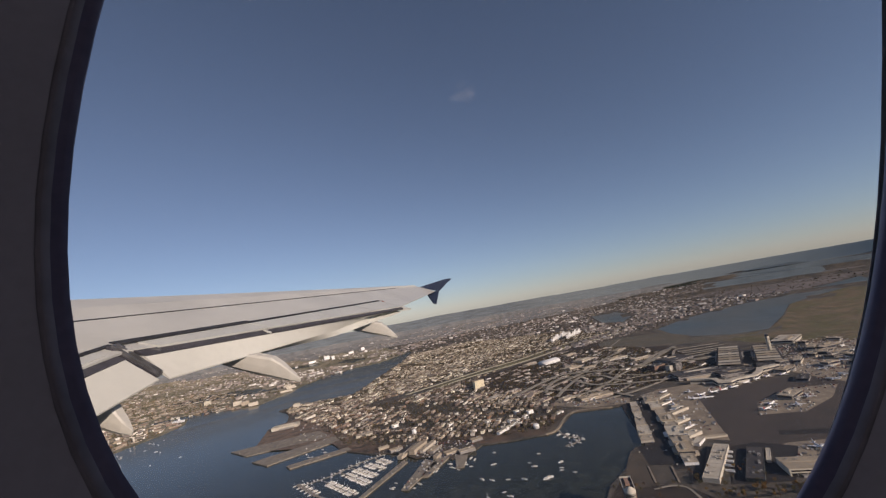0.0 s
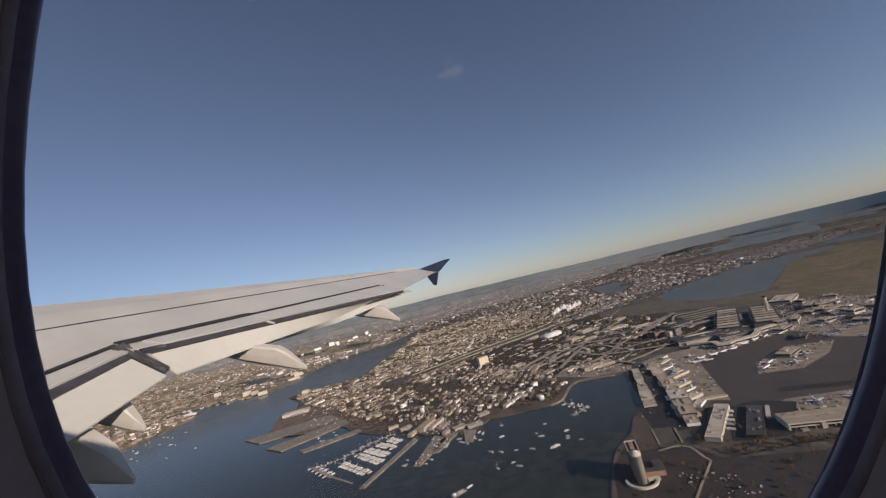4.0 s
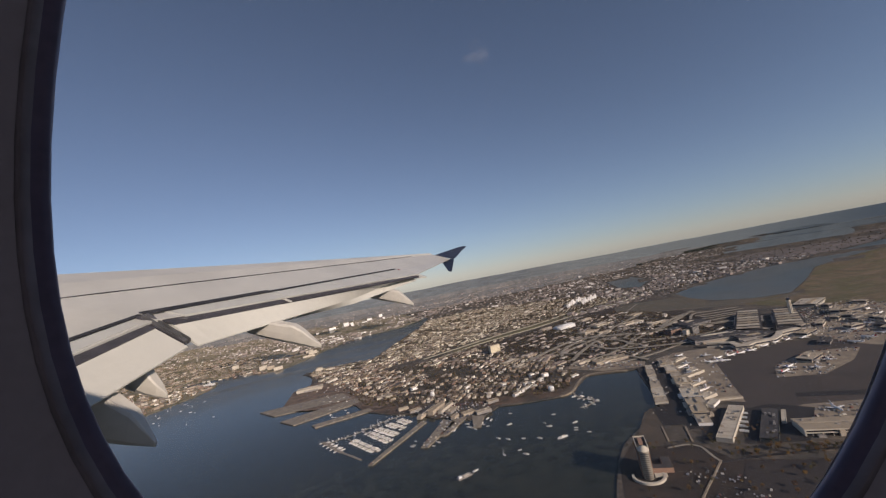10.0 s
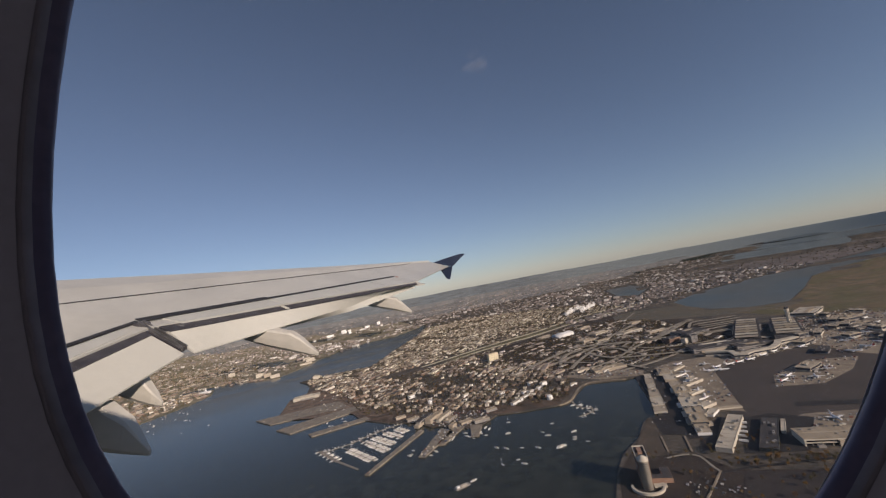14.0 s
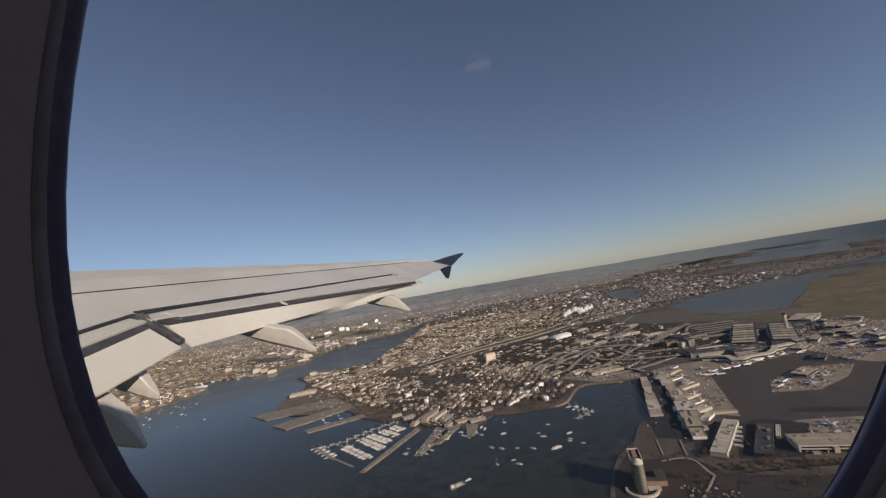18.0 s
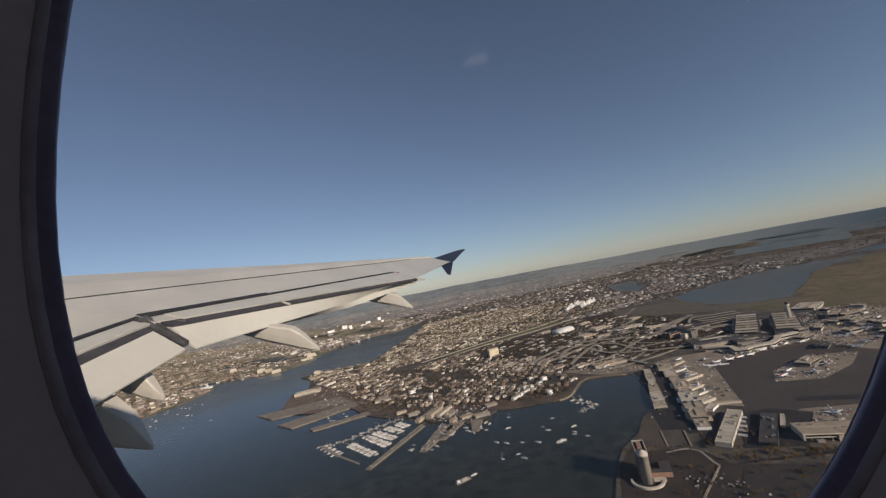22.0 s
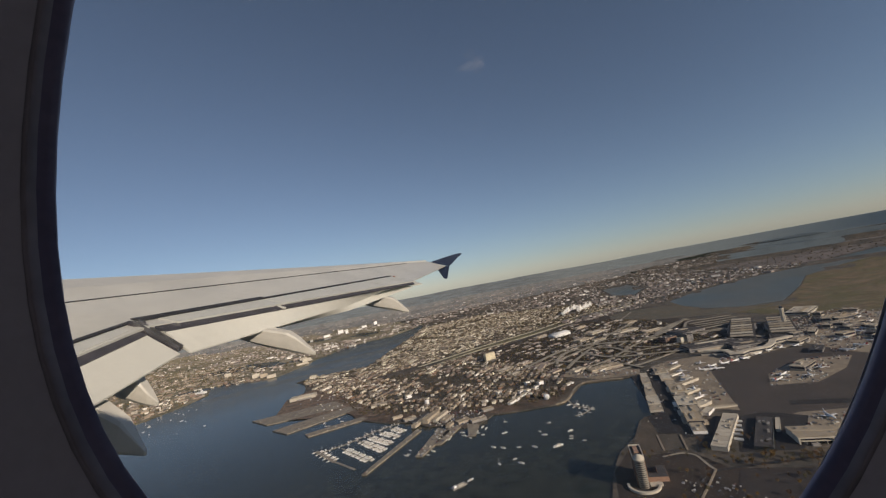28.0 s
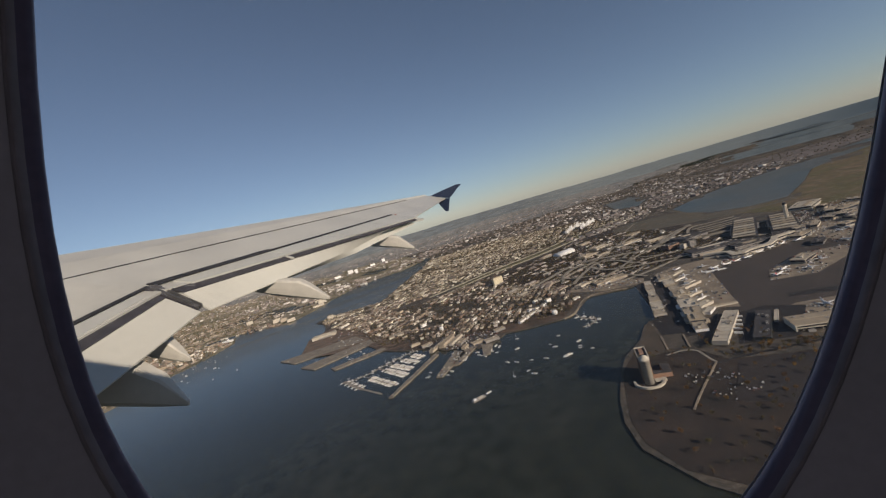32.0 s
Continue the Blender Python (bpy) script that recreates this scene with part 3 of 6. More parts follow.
sheet("terminal_apron", [(1130, 1360), (1260, 1500), (1600, 1600), (1680, 1400), (1500, 1200), (1300, 1130), (1150, 1090), (1120, 1170)], 0.62, CONCRETE, "worn pale concrete round the gates", "apron", 0.3)
sheet("hangar_apron", [(612, 862), (690, 872), (820, 836), (985, 770), (1010, 640), (830, 680), (600, 780)], 0.62, CONCRETE, "worn concrete apron behind the hangars", "apron", 0.3)
sheet("dark_lot", [(425, 1000), (492, 990), (512, 950), (460, 850), (434, 858), (440, 880), (398, 898)], 0.66, DARK_LOT, "dark car park by the shore", "car park", 0.3)
sheet("yard", [(455, 1000), (545, 1330), (650, 1370), (590, 1120), (500, 960)], 0.4, DARK_LOT, "dark service road beside the cargo sheds", "road", 0.3)
sheet("truck_yard", [(510, 912), (551, 930), (470, 828), (449, 800), (420, 796), (456, 857)], 0.67, DARK_LOT, "dark truck yard between the sheds", "yard", 0.3)
sheet("freight_yard", [(586, 905), (640, 905), (690, 850), (575, 735), (480, 764), (505, 800)], 0.68, DARK_LOT, "dark freight yard beside the loading docks", "yard", 0.3)
sheet("verge_strip", [(723, 937), (870, 868), (852, 846), (708, 913)], 0.6, DARK_LOT, "dark grass strip between the taxiways", "grass", 0.3)
LOT_BROWN = material("old_brown_paving", (0.027, 0.022, 0.021), 0.9, 0, (0.035, 0.028, 0.025), 0.02, 0.2, 0.15)
BROWN_FIELD = material("brown_field", (0.085, 0.066, 0.048), 0.95, 0, (0.060, 0.048, 0.036), 0.03, 0.3, 0.2)
SHORE_EARTH = material("red_brown_shore_earth", (0.125, 0.082, 0.056), 0.95, 0, (0.045, 0.036, 0.028), 0.02, 0.4, 0.12)
RUST_YARD = material("rusty_gravel", (0.195, 0.138, 0.100), 0.95, 0, (0.10, 0.074, 0.056), 0.03, 0.35, 0.2)
VERGE = material("olive_verge", (0.16, 0.145, 0.062), 0.95, 0, (0.10, 0.092, 0.045), 0.02, 0.3, 0.2)
sheet("marsh", [(360, 1480), (430, 1560), (700, 1500), (1060, 1580), (1120, 1800), (1200, 2150), (1250, 2300), (1100, 2560), (1060, 2800), (700, 2620), (470, 2470), (250, 2340), (80, 2160), (270, 1800), (350, 1640)], 0.32, SCRUB, "dark brown scrub and marsh beside the highway", "ground", 0.2)
sheet("verge", [(-57, 2215), (109, 2350), (289, 2442), (484, 2545), (711, 2705), (968, 2880), (1140, 2930), (1220, 3090), (1033, 3005), (765, 2830), (515, 2630), (308, 2518), (117, 2398), (-57, 2270)], 0.5, VERGE, "sunlit olive grass verge along the highway", "grass", 0.3)
sheet("quay_yard", [(351, 1487), (423, 1557), (520, 1470), (604, 1390), (577, 1336), (451, 1372)], 0.5, CONCRETE, "tan gravel yard along the bight", "yard", 0.3)
sheet("field", [(416, 998), (425, 998), (397, 893), (369, 812), (300, 822), (342, 893)], 0.55, BROWN_FIELD, "dry brown field by the water", "lawn", 0.2)
sheet("lawn", [(351, 905), (362, 816), (300, 840)], 0.4, SCRUB, "brown waterside lawn", "lawn", 0.3)
sheet("lawn_east", [(250, 780), (300, 840), (410, 795), (430, 720), (620, 650), (800, 600), (640, 300), (330, 360), (205, 490), (186, 560), (192, 620)], 0.4, SCRUB, "brown scrub and paths round the hotel", "lawn", 0.3)
sheet("reservoir_lot", [(440, 712), (700, 615), (600, 420), (350, 600)], 0.8, LOT_BROWN, "large brown-grey paved lot inside a fence", "car park", 0.3)
sheet("dock_yard", [(-860, 1990), (-780, 1640), (-560, 1560), (-470, 1560), (-330, 1440), (-290, 1480), (-420, 1720), (-600, 1960), (-780, 2120)], 0.45, RUST_YARD, "red-brown gravel yard behind the piers", "yard", 0.3)
sheet("far_spit", [(3050, 3780), (3400, 3620), (4400, 3960), (6000, 5000), (5914, 5400), (4969, 5150), (4513, 5230), (4213, 5430), (4000, 5780), (3500, 5500), (3200, 4700)], 0.9, SPIT_LAND, "spit of land between bay and sea, mauve-brown with haze in its tint", "ground", 0.4)
sheet("shore_scrub", [(-640, 1780), (-501, 1655), (-385, 1440), (-269, 1345), (-100, 1330), (150, 1330), (380, 1400), (360, 1345), (257, 1215), (157, 1219), (73, 1234), (-40, 1300), (-260, 1420), (-420, 1700), (-560, 1900)], 0.3, SHORE_EARTH, "brown scrub and yards along the shore", "ground", 0.2)


# low hills and land at the horizon, all round; haze is mixed into their grey
HILLS = material("haze_tinted_hills", (0.112, 0.132, 0.150), 1.0, 0, (0.124, 0.141, 0.156), 0.003)
n, l = HILLS.node_tree.nodes, HILLS.node_tree.links    # land gives way eastwards to sea; its base is raised for haze and skylight
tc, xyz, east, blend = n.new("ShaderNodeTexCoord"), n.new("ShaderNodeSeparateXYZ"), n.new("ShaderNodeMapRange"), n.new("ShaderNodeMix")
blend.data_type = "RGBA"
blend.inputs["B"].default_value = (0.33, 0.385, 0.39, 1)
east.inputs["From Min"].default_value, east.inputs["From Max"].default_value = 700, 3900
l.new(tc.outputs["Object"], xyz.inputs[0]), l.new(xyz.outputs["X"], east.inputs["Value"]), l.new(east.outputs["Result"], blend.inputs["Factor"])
far_map, streak, woods = n.new("ShaderNodeMapping"), n.new("ShaderNodeTexNoise"), n.new("ShaderNodeMix")   # long bands of woods and pale suburbs
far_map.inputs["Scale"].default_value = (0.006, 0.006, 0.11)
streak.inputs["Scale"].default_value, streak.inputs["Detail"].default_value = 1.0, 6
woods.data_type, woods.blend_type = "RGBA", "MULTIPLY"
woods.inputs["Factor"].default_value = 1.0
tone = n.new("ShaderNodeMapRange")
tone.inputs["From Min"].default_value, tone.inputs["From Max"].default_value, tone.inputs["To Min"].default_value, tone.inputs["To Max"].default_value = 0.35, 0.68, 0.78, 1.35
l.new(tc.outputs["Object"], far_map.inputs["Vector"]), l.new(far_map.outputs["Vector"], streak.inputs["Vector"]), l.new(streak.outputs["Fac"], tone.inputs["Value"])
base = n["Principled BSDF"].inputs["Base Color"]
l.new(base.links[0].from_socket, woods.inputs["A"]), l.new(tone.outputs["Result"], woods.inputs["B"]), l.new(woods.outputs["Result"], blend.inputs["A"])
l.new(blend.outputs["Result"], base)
rows = []
for i in range(720):
    d = i / 2
    a = radians(d)
    rough = 0.2 if 34 < d < 150 else 1.0
    rise = 350 + rough * (2.5 * math.sin(d * 0.21) + 2.0 * math.sin(d * 0.47 + 1) + 1.0 * math.sin(d * 1.3) + 0.6 * math.sin(d * 3.1))
    rows.append([(r * math.sin(a), r * math.cos(a), z) for r, z in ((4676, 236), (4682, 262), (4690, rise - 30), (4695, rise), (4699, rise), (4699, 236))])
tagged(part("backdrop", loft(rows + rows[:1], caps=False), HILLS), "hills and sea along the horizon, blue-grey with painted-in haze", "hills", kind="structure")


def ribbon(name, points, wide, z, mat, label, category, drop=1.2):
    """A road along points, smoothed, with real thickness."""
    pts = [Vector((x, y, z)) for x, y in points]
    line = []
    for i in range(len(pts) - 1):
        p0, p1, p2, p3 = pts[max(0, i - 1)], pts[i], pts[i + 1], pts[min(len(pts) - 1, i + 2)]
        for k in range(8):
            t = k / 8
            line.append(0.5 * ((2 * p1) + (p2 - p0) * t + (2 * p0 - 5 * p1 + 4 * p2 - p3) * t * t + (3 * p1 - p0 - 3 * p2 + p3) * t ** 3))
    line.append(pts[-1])
    rows = []
    for i, p in enumerate(line):
        d = (line[min(i + 1, len(line) - 1)] - line[max(i - 1, 0)]).normalized()
        s = Vector((-d.y, d.x, 0)) * wide / 2
        rows.append([tuple(q) for q in bowl([(p + s)[:], (p - s)[:], (p - s - Vector((0, 0, drop)))[:], (p + s - Vector((0, 0, drop)))[:]])])
    return tagged(part(name, loft(rows), mat), label, category, kind="structure")


for pts, w, z in (([(405, 1560), (500, 1700), (625, 1830), (822, 1820), (1039, 1725), (1300, 1690)], 16, 6), ([(480, 1480), (600, 1590), (760, 1640), (960, 1600), (1060, 1640)], 12, 3),
                  ([(300, 1640), (470, 1760), (640, 1900), (800, 2080), (1000, 2260)], 18, 5), ([(520, 1700), (600, 1640), (720, 1700), (690, 1800), (580, 1810), (520, 1740)], 9, 2.5),
                  ([(740, 1720), (820, 1640), (940, 1680), (900, 1790), (790, 1800)], 9, 2.5), ([(420, 1420), (640, 1450), (900, 1560), (1050, 1580)], 12, 1.5),
                  ([(380, 1500), (560, 1560), (800, 1760), (1020, 1780), (1300, 1800)], 11, 7), ([(350, 1720), (560, 1900), (760, 1960), (1000, 1880), (1260, 1840)], 11, 4), ([(600, 1480), (700, 1560), (690, 1680), (760, 1780)], 8, 4), ([(460, 2000), (700, 2180), (980, 2420), (1200, 2700)], 10, 1.2), ([(340, 1460), (300, 1620), (250, 1800), (-60, 2060)], 14, 2),
                  ([(247, 1669), (440, 1850), (549, 1918), (698, 1861), (877, 1819), (1197, 2085)], 20, 8), ([(393, 1656), (432, 1764), (517, 1846), (600, 1835), (670, 1757), (678, 1631)], 12, 6), ([(554, 1757), (560, 1684), (603, 1600), (697, 1549), (818, 1507), (900, 1500)], 14, 7),
                  ([(412, 1697), (509, 1591), (583, 1489), (618, 1393)], 12, 5), ([(1345, 1955), (1240, 1974), (1155, 1991), (1074, 1888), (1030, 1785), (1073, 1728), (1134, 1717)], 12, 9), ([(1290, 1850), (1174, 1866), (1118, 1889)], 10, 9), ([(1330, 1900), (1210, 1918), (1120, 1930)], 9, 9), ([(700, 1760), (767, 1819), (863, 1804), (969, 1855), (1059, 1851)], 13, 8), ([(930, 1870), (1012, 1954), (1134, 2042), (1193, 2052)], 16, 8)):
    ribbon("road", pts, w, z, ROAD, "pale elevated airport road ramp", "road")
for line in ([(-220, 2060), (-57, 2193), (109, 2328), (289, 2420), (484, 2520), (711, 2677), (968, 2855), (1151, 2902), (1400, 3080)], [(-220, 2180), (-57, 2295), (117, 2423), (308, 2545), (515, 2657), (765, 2859), (1033, 3032), (1243, 3118), (1500, 3300)]):
    ribbon("highway", line, 21, 4.0, HIGHWAY, "pale straight highway through the town", "road")
for pts, w in (([(-3400, 4150), (-2800, 3950), (-2200, 3650), (-1700, 3500), (-1250, 3450)], 26), ([(-3600, 3600), (-2600, 3330), (-2000, 3230), (-1620, 3200)], 20), ([(-3000, 4700), (-2000, 4330), (-1300, 4050)], 24), ([(-2600, 5200), (-1800, 4700), (-900, 4350)], 26),
               ([(-1900, 3150), (-2000, 3500), (-2200, 4000), (-2300, 4600)], 18), ([(-1500, 3080), (-1560, 3400), (-1640, 3900)], 16), ([(-2900, 1500), (-2300, 1900), (-1950, 2300), (-1800, 2700)], 20), ([(-3300, 2300), (-2500, 2500), (-1900, 2560)], 18)):
    ribbon("street", pts, w, 1.4, ROAD, "pale wide street in the city across the channel", "road")
ribbon("path", [(353, 801), (389, 801), (407, 786), (407, 762), (405, 740), (406, 725)], 4.5, 0.9, ROAD, "narrow pale access road by the hotel", "road", 0.8)
ribbon("lot_wall", [(406, 725), (370, 689), (332, 652), (287, 605)], 3.2, 1.8, CONCRETE, "straight pale wall round the paved lot", "wall", 1.6)
ribbon("shore_road", [(404, 721), (465, 718), (526, 709), (604, 699)], 6, 0.9, DARK_LOT, "dark perimeter road along the lot", "road", 0.8)
for line in ([(392, 892), (369, 823)], [(432, 873), (407, 807)]):
    ribbon("kerb_wall", line, 3.5, 1.6, CONCRETE, "pale low wall across the field", "wall", 1.4)
ribbon("seawall", [(257, 1206), (300, 1231), (392, 1360), (516, 1331)], 6, 1.2, CONCRETE, "pale stone sea wall along the bight", "sea wall", 3.5)


# ---- the town: masses of houses and trees ----
def boxes(name, rows, mats, label, category):
    """Many flat-roofed houses as one mesh. rows: x, y, z, width, depth, height, turn. Walls take the first material, roofs the second."""
    r = np.asarray(rows, dtype=float)
    n = len(r)
    c, s = np.cos(r[:, 6]), np.sin(r[:, 6])
    verts = np.zeros((n, 8, 3))
    for k, (sx, sy, top) in enumerate(((-1, -1, 0), (1, -1, 0), (1, 1, 0), (-1, 1, 0), (-1, -1, 1), (1, -1, 1), (1, 1, 1), (-1, 1, 1))):
        x, y = sx * r[:, 3] / 2, sy * r[:, 4] / 2
        verts[:, k, 0], verts[:, k, 1], verts[:, k, 2] = r[:, 0] + c * x - s * y, r[:, 1] + s * x + c * y, r[:, 2] + top * r[:, 5]
    base = np.arange(n)[:, None, None] * 8
    quads = np.array([(0, 1, 5, 4), (1, 2, 6, 5), (2, 3, 7, 6), (3, 0, 4, 7), (4, 5, 6, 7)])[None]
    me = bpy.data.meshes.new(name)
    me.from_pydata(bowl(verts).tolist(), [], (base + quads).reshape(-1, 4).tolist())
    for m in mats:
        me.materials.append(m)
    me.polygons.foreach_set("material_index", np.tile([0, 0, 0, 0, 1], n))
    return tagged(new(name, me), label, category, kind="stuff")


WALLS = [(0.70, 0.64, 0.52), (0.18, 0.145, 0.12), (0.33, 0.25, 0.18), (0.86, 0.83, 0.75), (0.15, 0.115, 0.095), (0.40, 0.335, 0.25), (0.22, 0.165, 0.135), (0.30, 0.19, 0.13), (0.12, 0.10, 0.092), (0.52, 0.44, 0.33), (0.17, 0.135, 0.115),
         (0.27, 0.215, 0.17), (0.80, 0.76, 0.62), (0.20, 0.155, 0.13), (0.28, 0.20, 0.15), (0.62, 0.58, 0.52), (0.36, 0.30, 0.24), (0.15, 0.12, 0.108)]
HOUSE_WALL = material("house_wall_paint", (1, 1, 1), 0.8, 0, (0.85, 0.85, 0.84), 0.05, 0.12, 0.5, island=0.2, ramp=WALLS)
# ramp biased to paler cream, for the sunlit look of these rows
CREAM_WALL = material("cream_house_wall", (1, 1, 1), 0.8, 0, (0.85, 0.85, 0.82), 0.05, 0.12, 0.5, island=0.25, ramp=[(0.68, 0.62, 0.47), (0.28, 0.23, 0.165), (0.80, 0.76, 0.62), (0.17, 0.14, 0.11), (0.46, 0.39, 0.28), (0.13, 0.11, 0.09), (0.62, 0.58, 0.48), (0.22, 0.175, 0.135), (0.36, 0.30, 0.22), (0.15, 0.125, 0.105), (0.74, 0.71, 0.62), (0.19, 0.16, 0.13)])
HOUSE_ROOF = material("flat_tar_roof", (1, 1, 1), 0.9, 0, (0.8, 0.8, 0.8), 0.06, 0.15, 0.5, island=0.3, ramp=[(0.40, 0.36, 0.29), (0.11, 0.10, 0.095), (0.55, 0.50, 0.42), (0.20, 0.175, 0.155), (0.70, 0.65, 0.55), (0.09, 0.082, 0.078), (0.33, 0.285, 0.235), (0.14, 0.12, 0.11), (0.48, 0.42, 0.33), (0.24, 0.20, 0.17)])
CITY_WALL = material("city_wall_brick", (1, 1, 1), 0.8, 0, (0.85, 0.84, 0.82), 0.03, 0.12, 0.3, island=0.2, ramp=[(0.27, 0.19, 0.155), (0.40, 0.35, 0.28), (0.20, 0.175, 0.155), (0.36, 0.31, 0.25), (0.22, 0.155, 0.12), (0.50, 0.46, 0.40), (0.28, 0.23, 0.18), (0.66, 0.63, 0.57), (0.18, 0.14, 0.115), (0.33, 0.27, 0.20)])
# far walls and roofs kept grey and low in contrast, standing in for haze
FAR_WALL = material("far_wall", (1, 1, 1), 0.9, 0, (0.9, 0.9, 0.9), 0.02, island=0.2, ramp=[(0.34, 0.30, 0.27), (0.24, 0.205, 0.19), (0.44, 0.40, 0.36), (0.18, 0.16, 0.15), (0.62, 0.60, 0.57), (0.28, 0.235, 0.21)])
FAR_ROOF = material("haze_muted_roof", (1, 1, 1), 0.9, 0, (0.85, 0.85, 0.85), 0.02, island=0.25, ramp=[(0.30, 0.28, 0.26), (0.16, 0.15, 0.15), (0.22, 0.20, 0.19), (0.12, 0.115, 0.12), (0.42, 0.40, 0.37), (0.18, 0.165, 0.16)])
LEAF = material("autumn_leaves", (1, 1, 1), 0.9, 0, (0.8, 0.8, 0.8), 0.2, 0.3, 1.2, island=0.35, ramp=[(0.060, 0.050, 0.026), (0.075, 0.055, 0.030), (0.050, 0.048, 0.024), (0.10, 0.062, 0.026), (0.055, 0.044, 0.030), (0.085, 0.070, 0.03)])
OLIVE_LEAF = material("olive_leaves", (1, 1, 1), 0.9, 0, (0.8, 0.8, 0.8), 0.05, 0.3, 0.4, island=0.35, ramp=[(0.12, 0.11, 0.05), (0.14, 0.105, 0.055), (0.10, 0.10, 0.045), (0.15, 0.10, 0.05)])
rng = np.random.default_rng(7)
EB = [(-320, 4400), (-355, 3800), (-425, 3440), (-495, 2940), (-530, 2660), (-575, 2520), (-755, 2500), (-890, 2515), (-965, 2440), (-840, 2260), (-700, 2020), (-560, 1850), (-420, 1640), (-300, 1470), (-100, 1350), (150, 1300), (300, 1290), (370, 1400), (350, 1600), (250, 1800), (60, 2050), (160, 2240), (482, 2561), (799, 2796), (1291, 3127), (1200, 3800), (300, 4600)]
HW_A, HW_B = Vector((113, 2372)), Vector((1100, 2972))


def street_grid(poly, u, lot_w, lot_d, street, block, jitter=1.0):
    """House lots in rows along streets: positions in the plan."""
    u = np.array(u) / np.hypot(*u)
    v = np.array((u[1], -u[0]))
    pts = np.array(poly)
    a, b = pts @ u, pts @ v
    out = []
    row = b.min()
    side = 0
    while row < b.max():
        s = a.min()
        while s < a.max():
            for i in range(int(block / lot_w)):
                out.append((s + i * lot_w, row))
            s += block + street
        row += lot_d + (street if side else 4)
        side ^= 1
    o = np.array(out) + rng.normal(0, jitter, (len(out), 2))
    xy = o[:, :1] * u + o[:, 1:] * v
    return xy[inside(poly, xy[:, 0], xy[:, 1])], math.atan2(u[1], u[0])


xy, turn = street_grid(EB, (0.44, 0.90), 14.5, 18.5, 11.0, 95.0)
away = np.abs((xy[:, 0] - HW_A.x) * (HW_B.y - HW_A.y) - (xy[:, 1] - HW_A.y) * (HW_B.x - HW_A.x)) / (HW_B - HW_A).length
patch = np.sin(xy[:, 0] / 85 + 2) * np.cos(xy[:, 1] / 110) + 0.6 * np.sin((xy[:, 0] + xy[:, 1]) / 47) + 0.7 * np.sin(xy[:, 0] / 190 - xy[:, 1] / 260)
keep = (rng.random(len(xy)) < np.clip(0.60 + 0.42 * patch + 0.12 * (xy[:, 1] > 2350), 0.05, 0.95)) & ~((away < 74) & (xy[:, 1] > 2060))
xy = xy[keep]
n = len(xy)
town = np.column_stack([xy, np.zeros(n) - 0.5, rng.uniform(8, 15, n) * rng.choice([1, 1, 1.7], n), rng.uniform(8, 14, n), rng.choice([4.5, 6.0, 7.5, 8.5], n) + rng.uniform(0, 1, n), turn + rng.normal(0, 0.05, n)])
rows_of = rng.random(n) < 0.24                # long row houses along the street
k_rows = int(rows_of.sum())
town[rows_of, 3], town[rows_of, 4], town[rows_of, 5] = rng.uniform(20, 44, k_rows), rng.uniform(7.5, 10.5, k_rows), rng.uniform(6.5, 10.5, k_rows)
big = rng.random(n) < 0.045
town[big, 3:5] *= 2.2
town[big, 5] *= 1.3
order = np.argsort(np.hypot(town[:, 0] - 0, town[:, 1] - 900))
near_town, rest_town = town[order[:290]], town[order[290:]]
north = rest_town[:, 1] > 2300
boxes("town_houses", rest_town[~north], (HOUSE_WALL, HOUSE_ROOF), "dense rows of flat-roofed white, tan and brick houses", "houses")
boxes("north_houses", rest_town[north], (CREAM_WALL, HOUSE_ROOF), "rows of cream and tan houses beyond the highway", "houses")

# city across the channel: taller brick blocks
CITY = [(-1290, 2820), (-1480, 2980), (-1680, 3110), (-1640, 3500), (-2300, 4200), (-4200, 5200), (-6500, 4800), (-5200, 3300), (-2600, 3150), (-2150, 2930)]
NORTH_END = [(-1645, 2590), (-1650, 2400), (-1720, 2110), (-1770, 1720), (-2300, 1200), (-3300, 900), (-5200, 2600), (-2600, 3000), (-2000, 2850), (-1760, 2800)]
rows = []
for poly, lot, hs, den in ((NORTH_END, 19, (7, 9, 11, 14), 0.42), (CITY, 30, (4, 5, 6, 9), 0.5)):
    q, a = street_grid(poly, (0.8, 0.6), lot, lot * 1.1, 12, 70, 7)
    q = q[rng.random(len(q)) < den]
    m = len(q)
    h = rng.choice(hs, m) * rng.uniform(0.8, 1.2, m)
    h[rng.random(m) < 0.02] *= 2.2
    rows.append(np.column_stack([q, np.zeros(m) - 0.5, rng.uniform(0.4, 2.2, m) * lot, rng.uniform(0.3, 0.75, m) * lot, h * rng.uniform(0.6, 1.1, m), a + rng.normal(0, 0.3, m) + rng.choice([0, 0, 1.57], m)]))
boxes("city_blocks", np.concatenate(rows), (CITY_WALL, HOUSE_ROOF), "crowded brown brick city blocks", "buildings")

# towns farther off, thinning out to the horizon
dist = 2700 + 9300 * rng.random(46000) ** 1.15
az = rng.uniform(-1.15, 0.95, 46000)
x, y = dist * np.sin(az), dist * np.cos(az)
bay = [(900, 2300), (1000, 2750), (1540, 2870), (1900, 3130), (2290, 3310), (2730, 3430), (3400, 3600), (9000, 5200), (4000, 1500), (1200, 1200)]
pond = [(1600, 3967), (1880, 4950), (2320, 5250), (2120, 4200), (1679, 3600)]
chan = [(-330, 4800), (-700, 4250), (-1200, 3450), (-1300, 2700), (-900, 2500), (-560, 2480), (-430, 3400), (-310, 4500)]
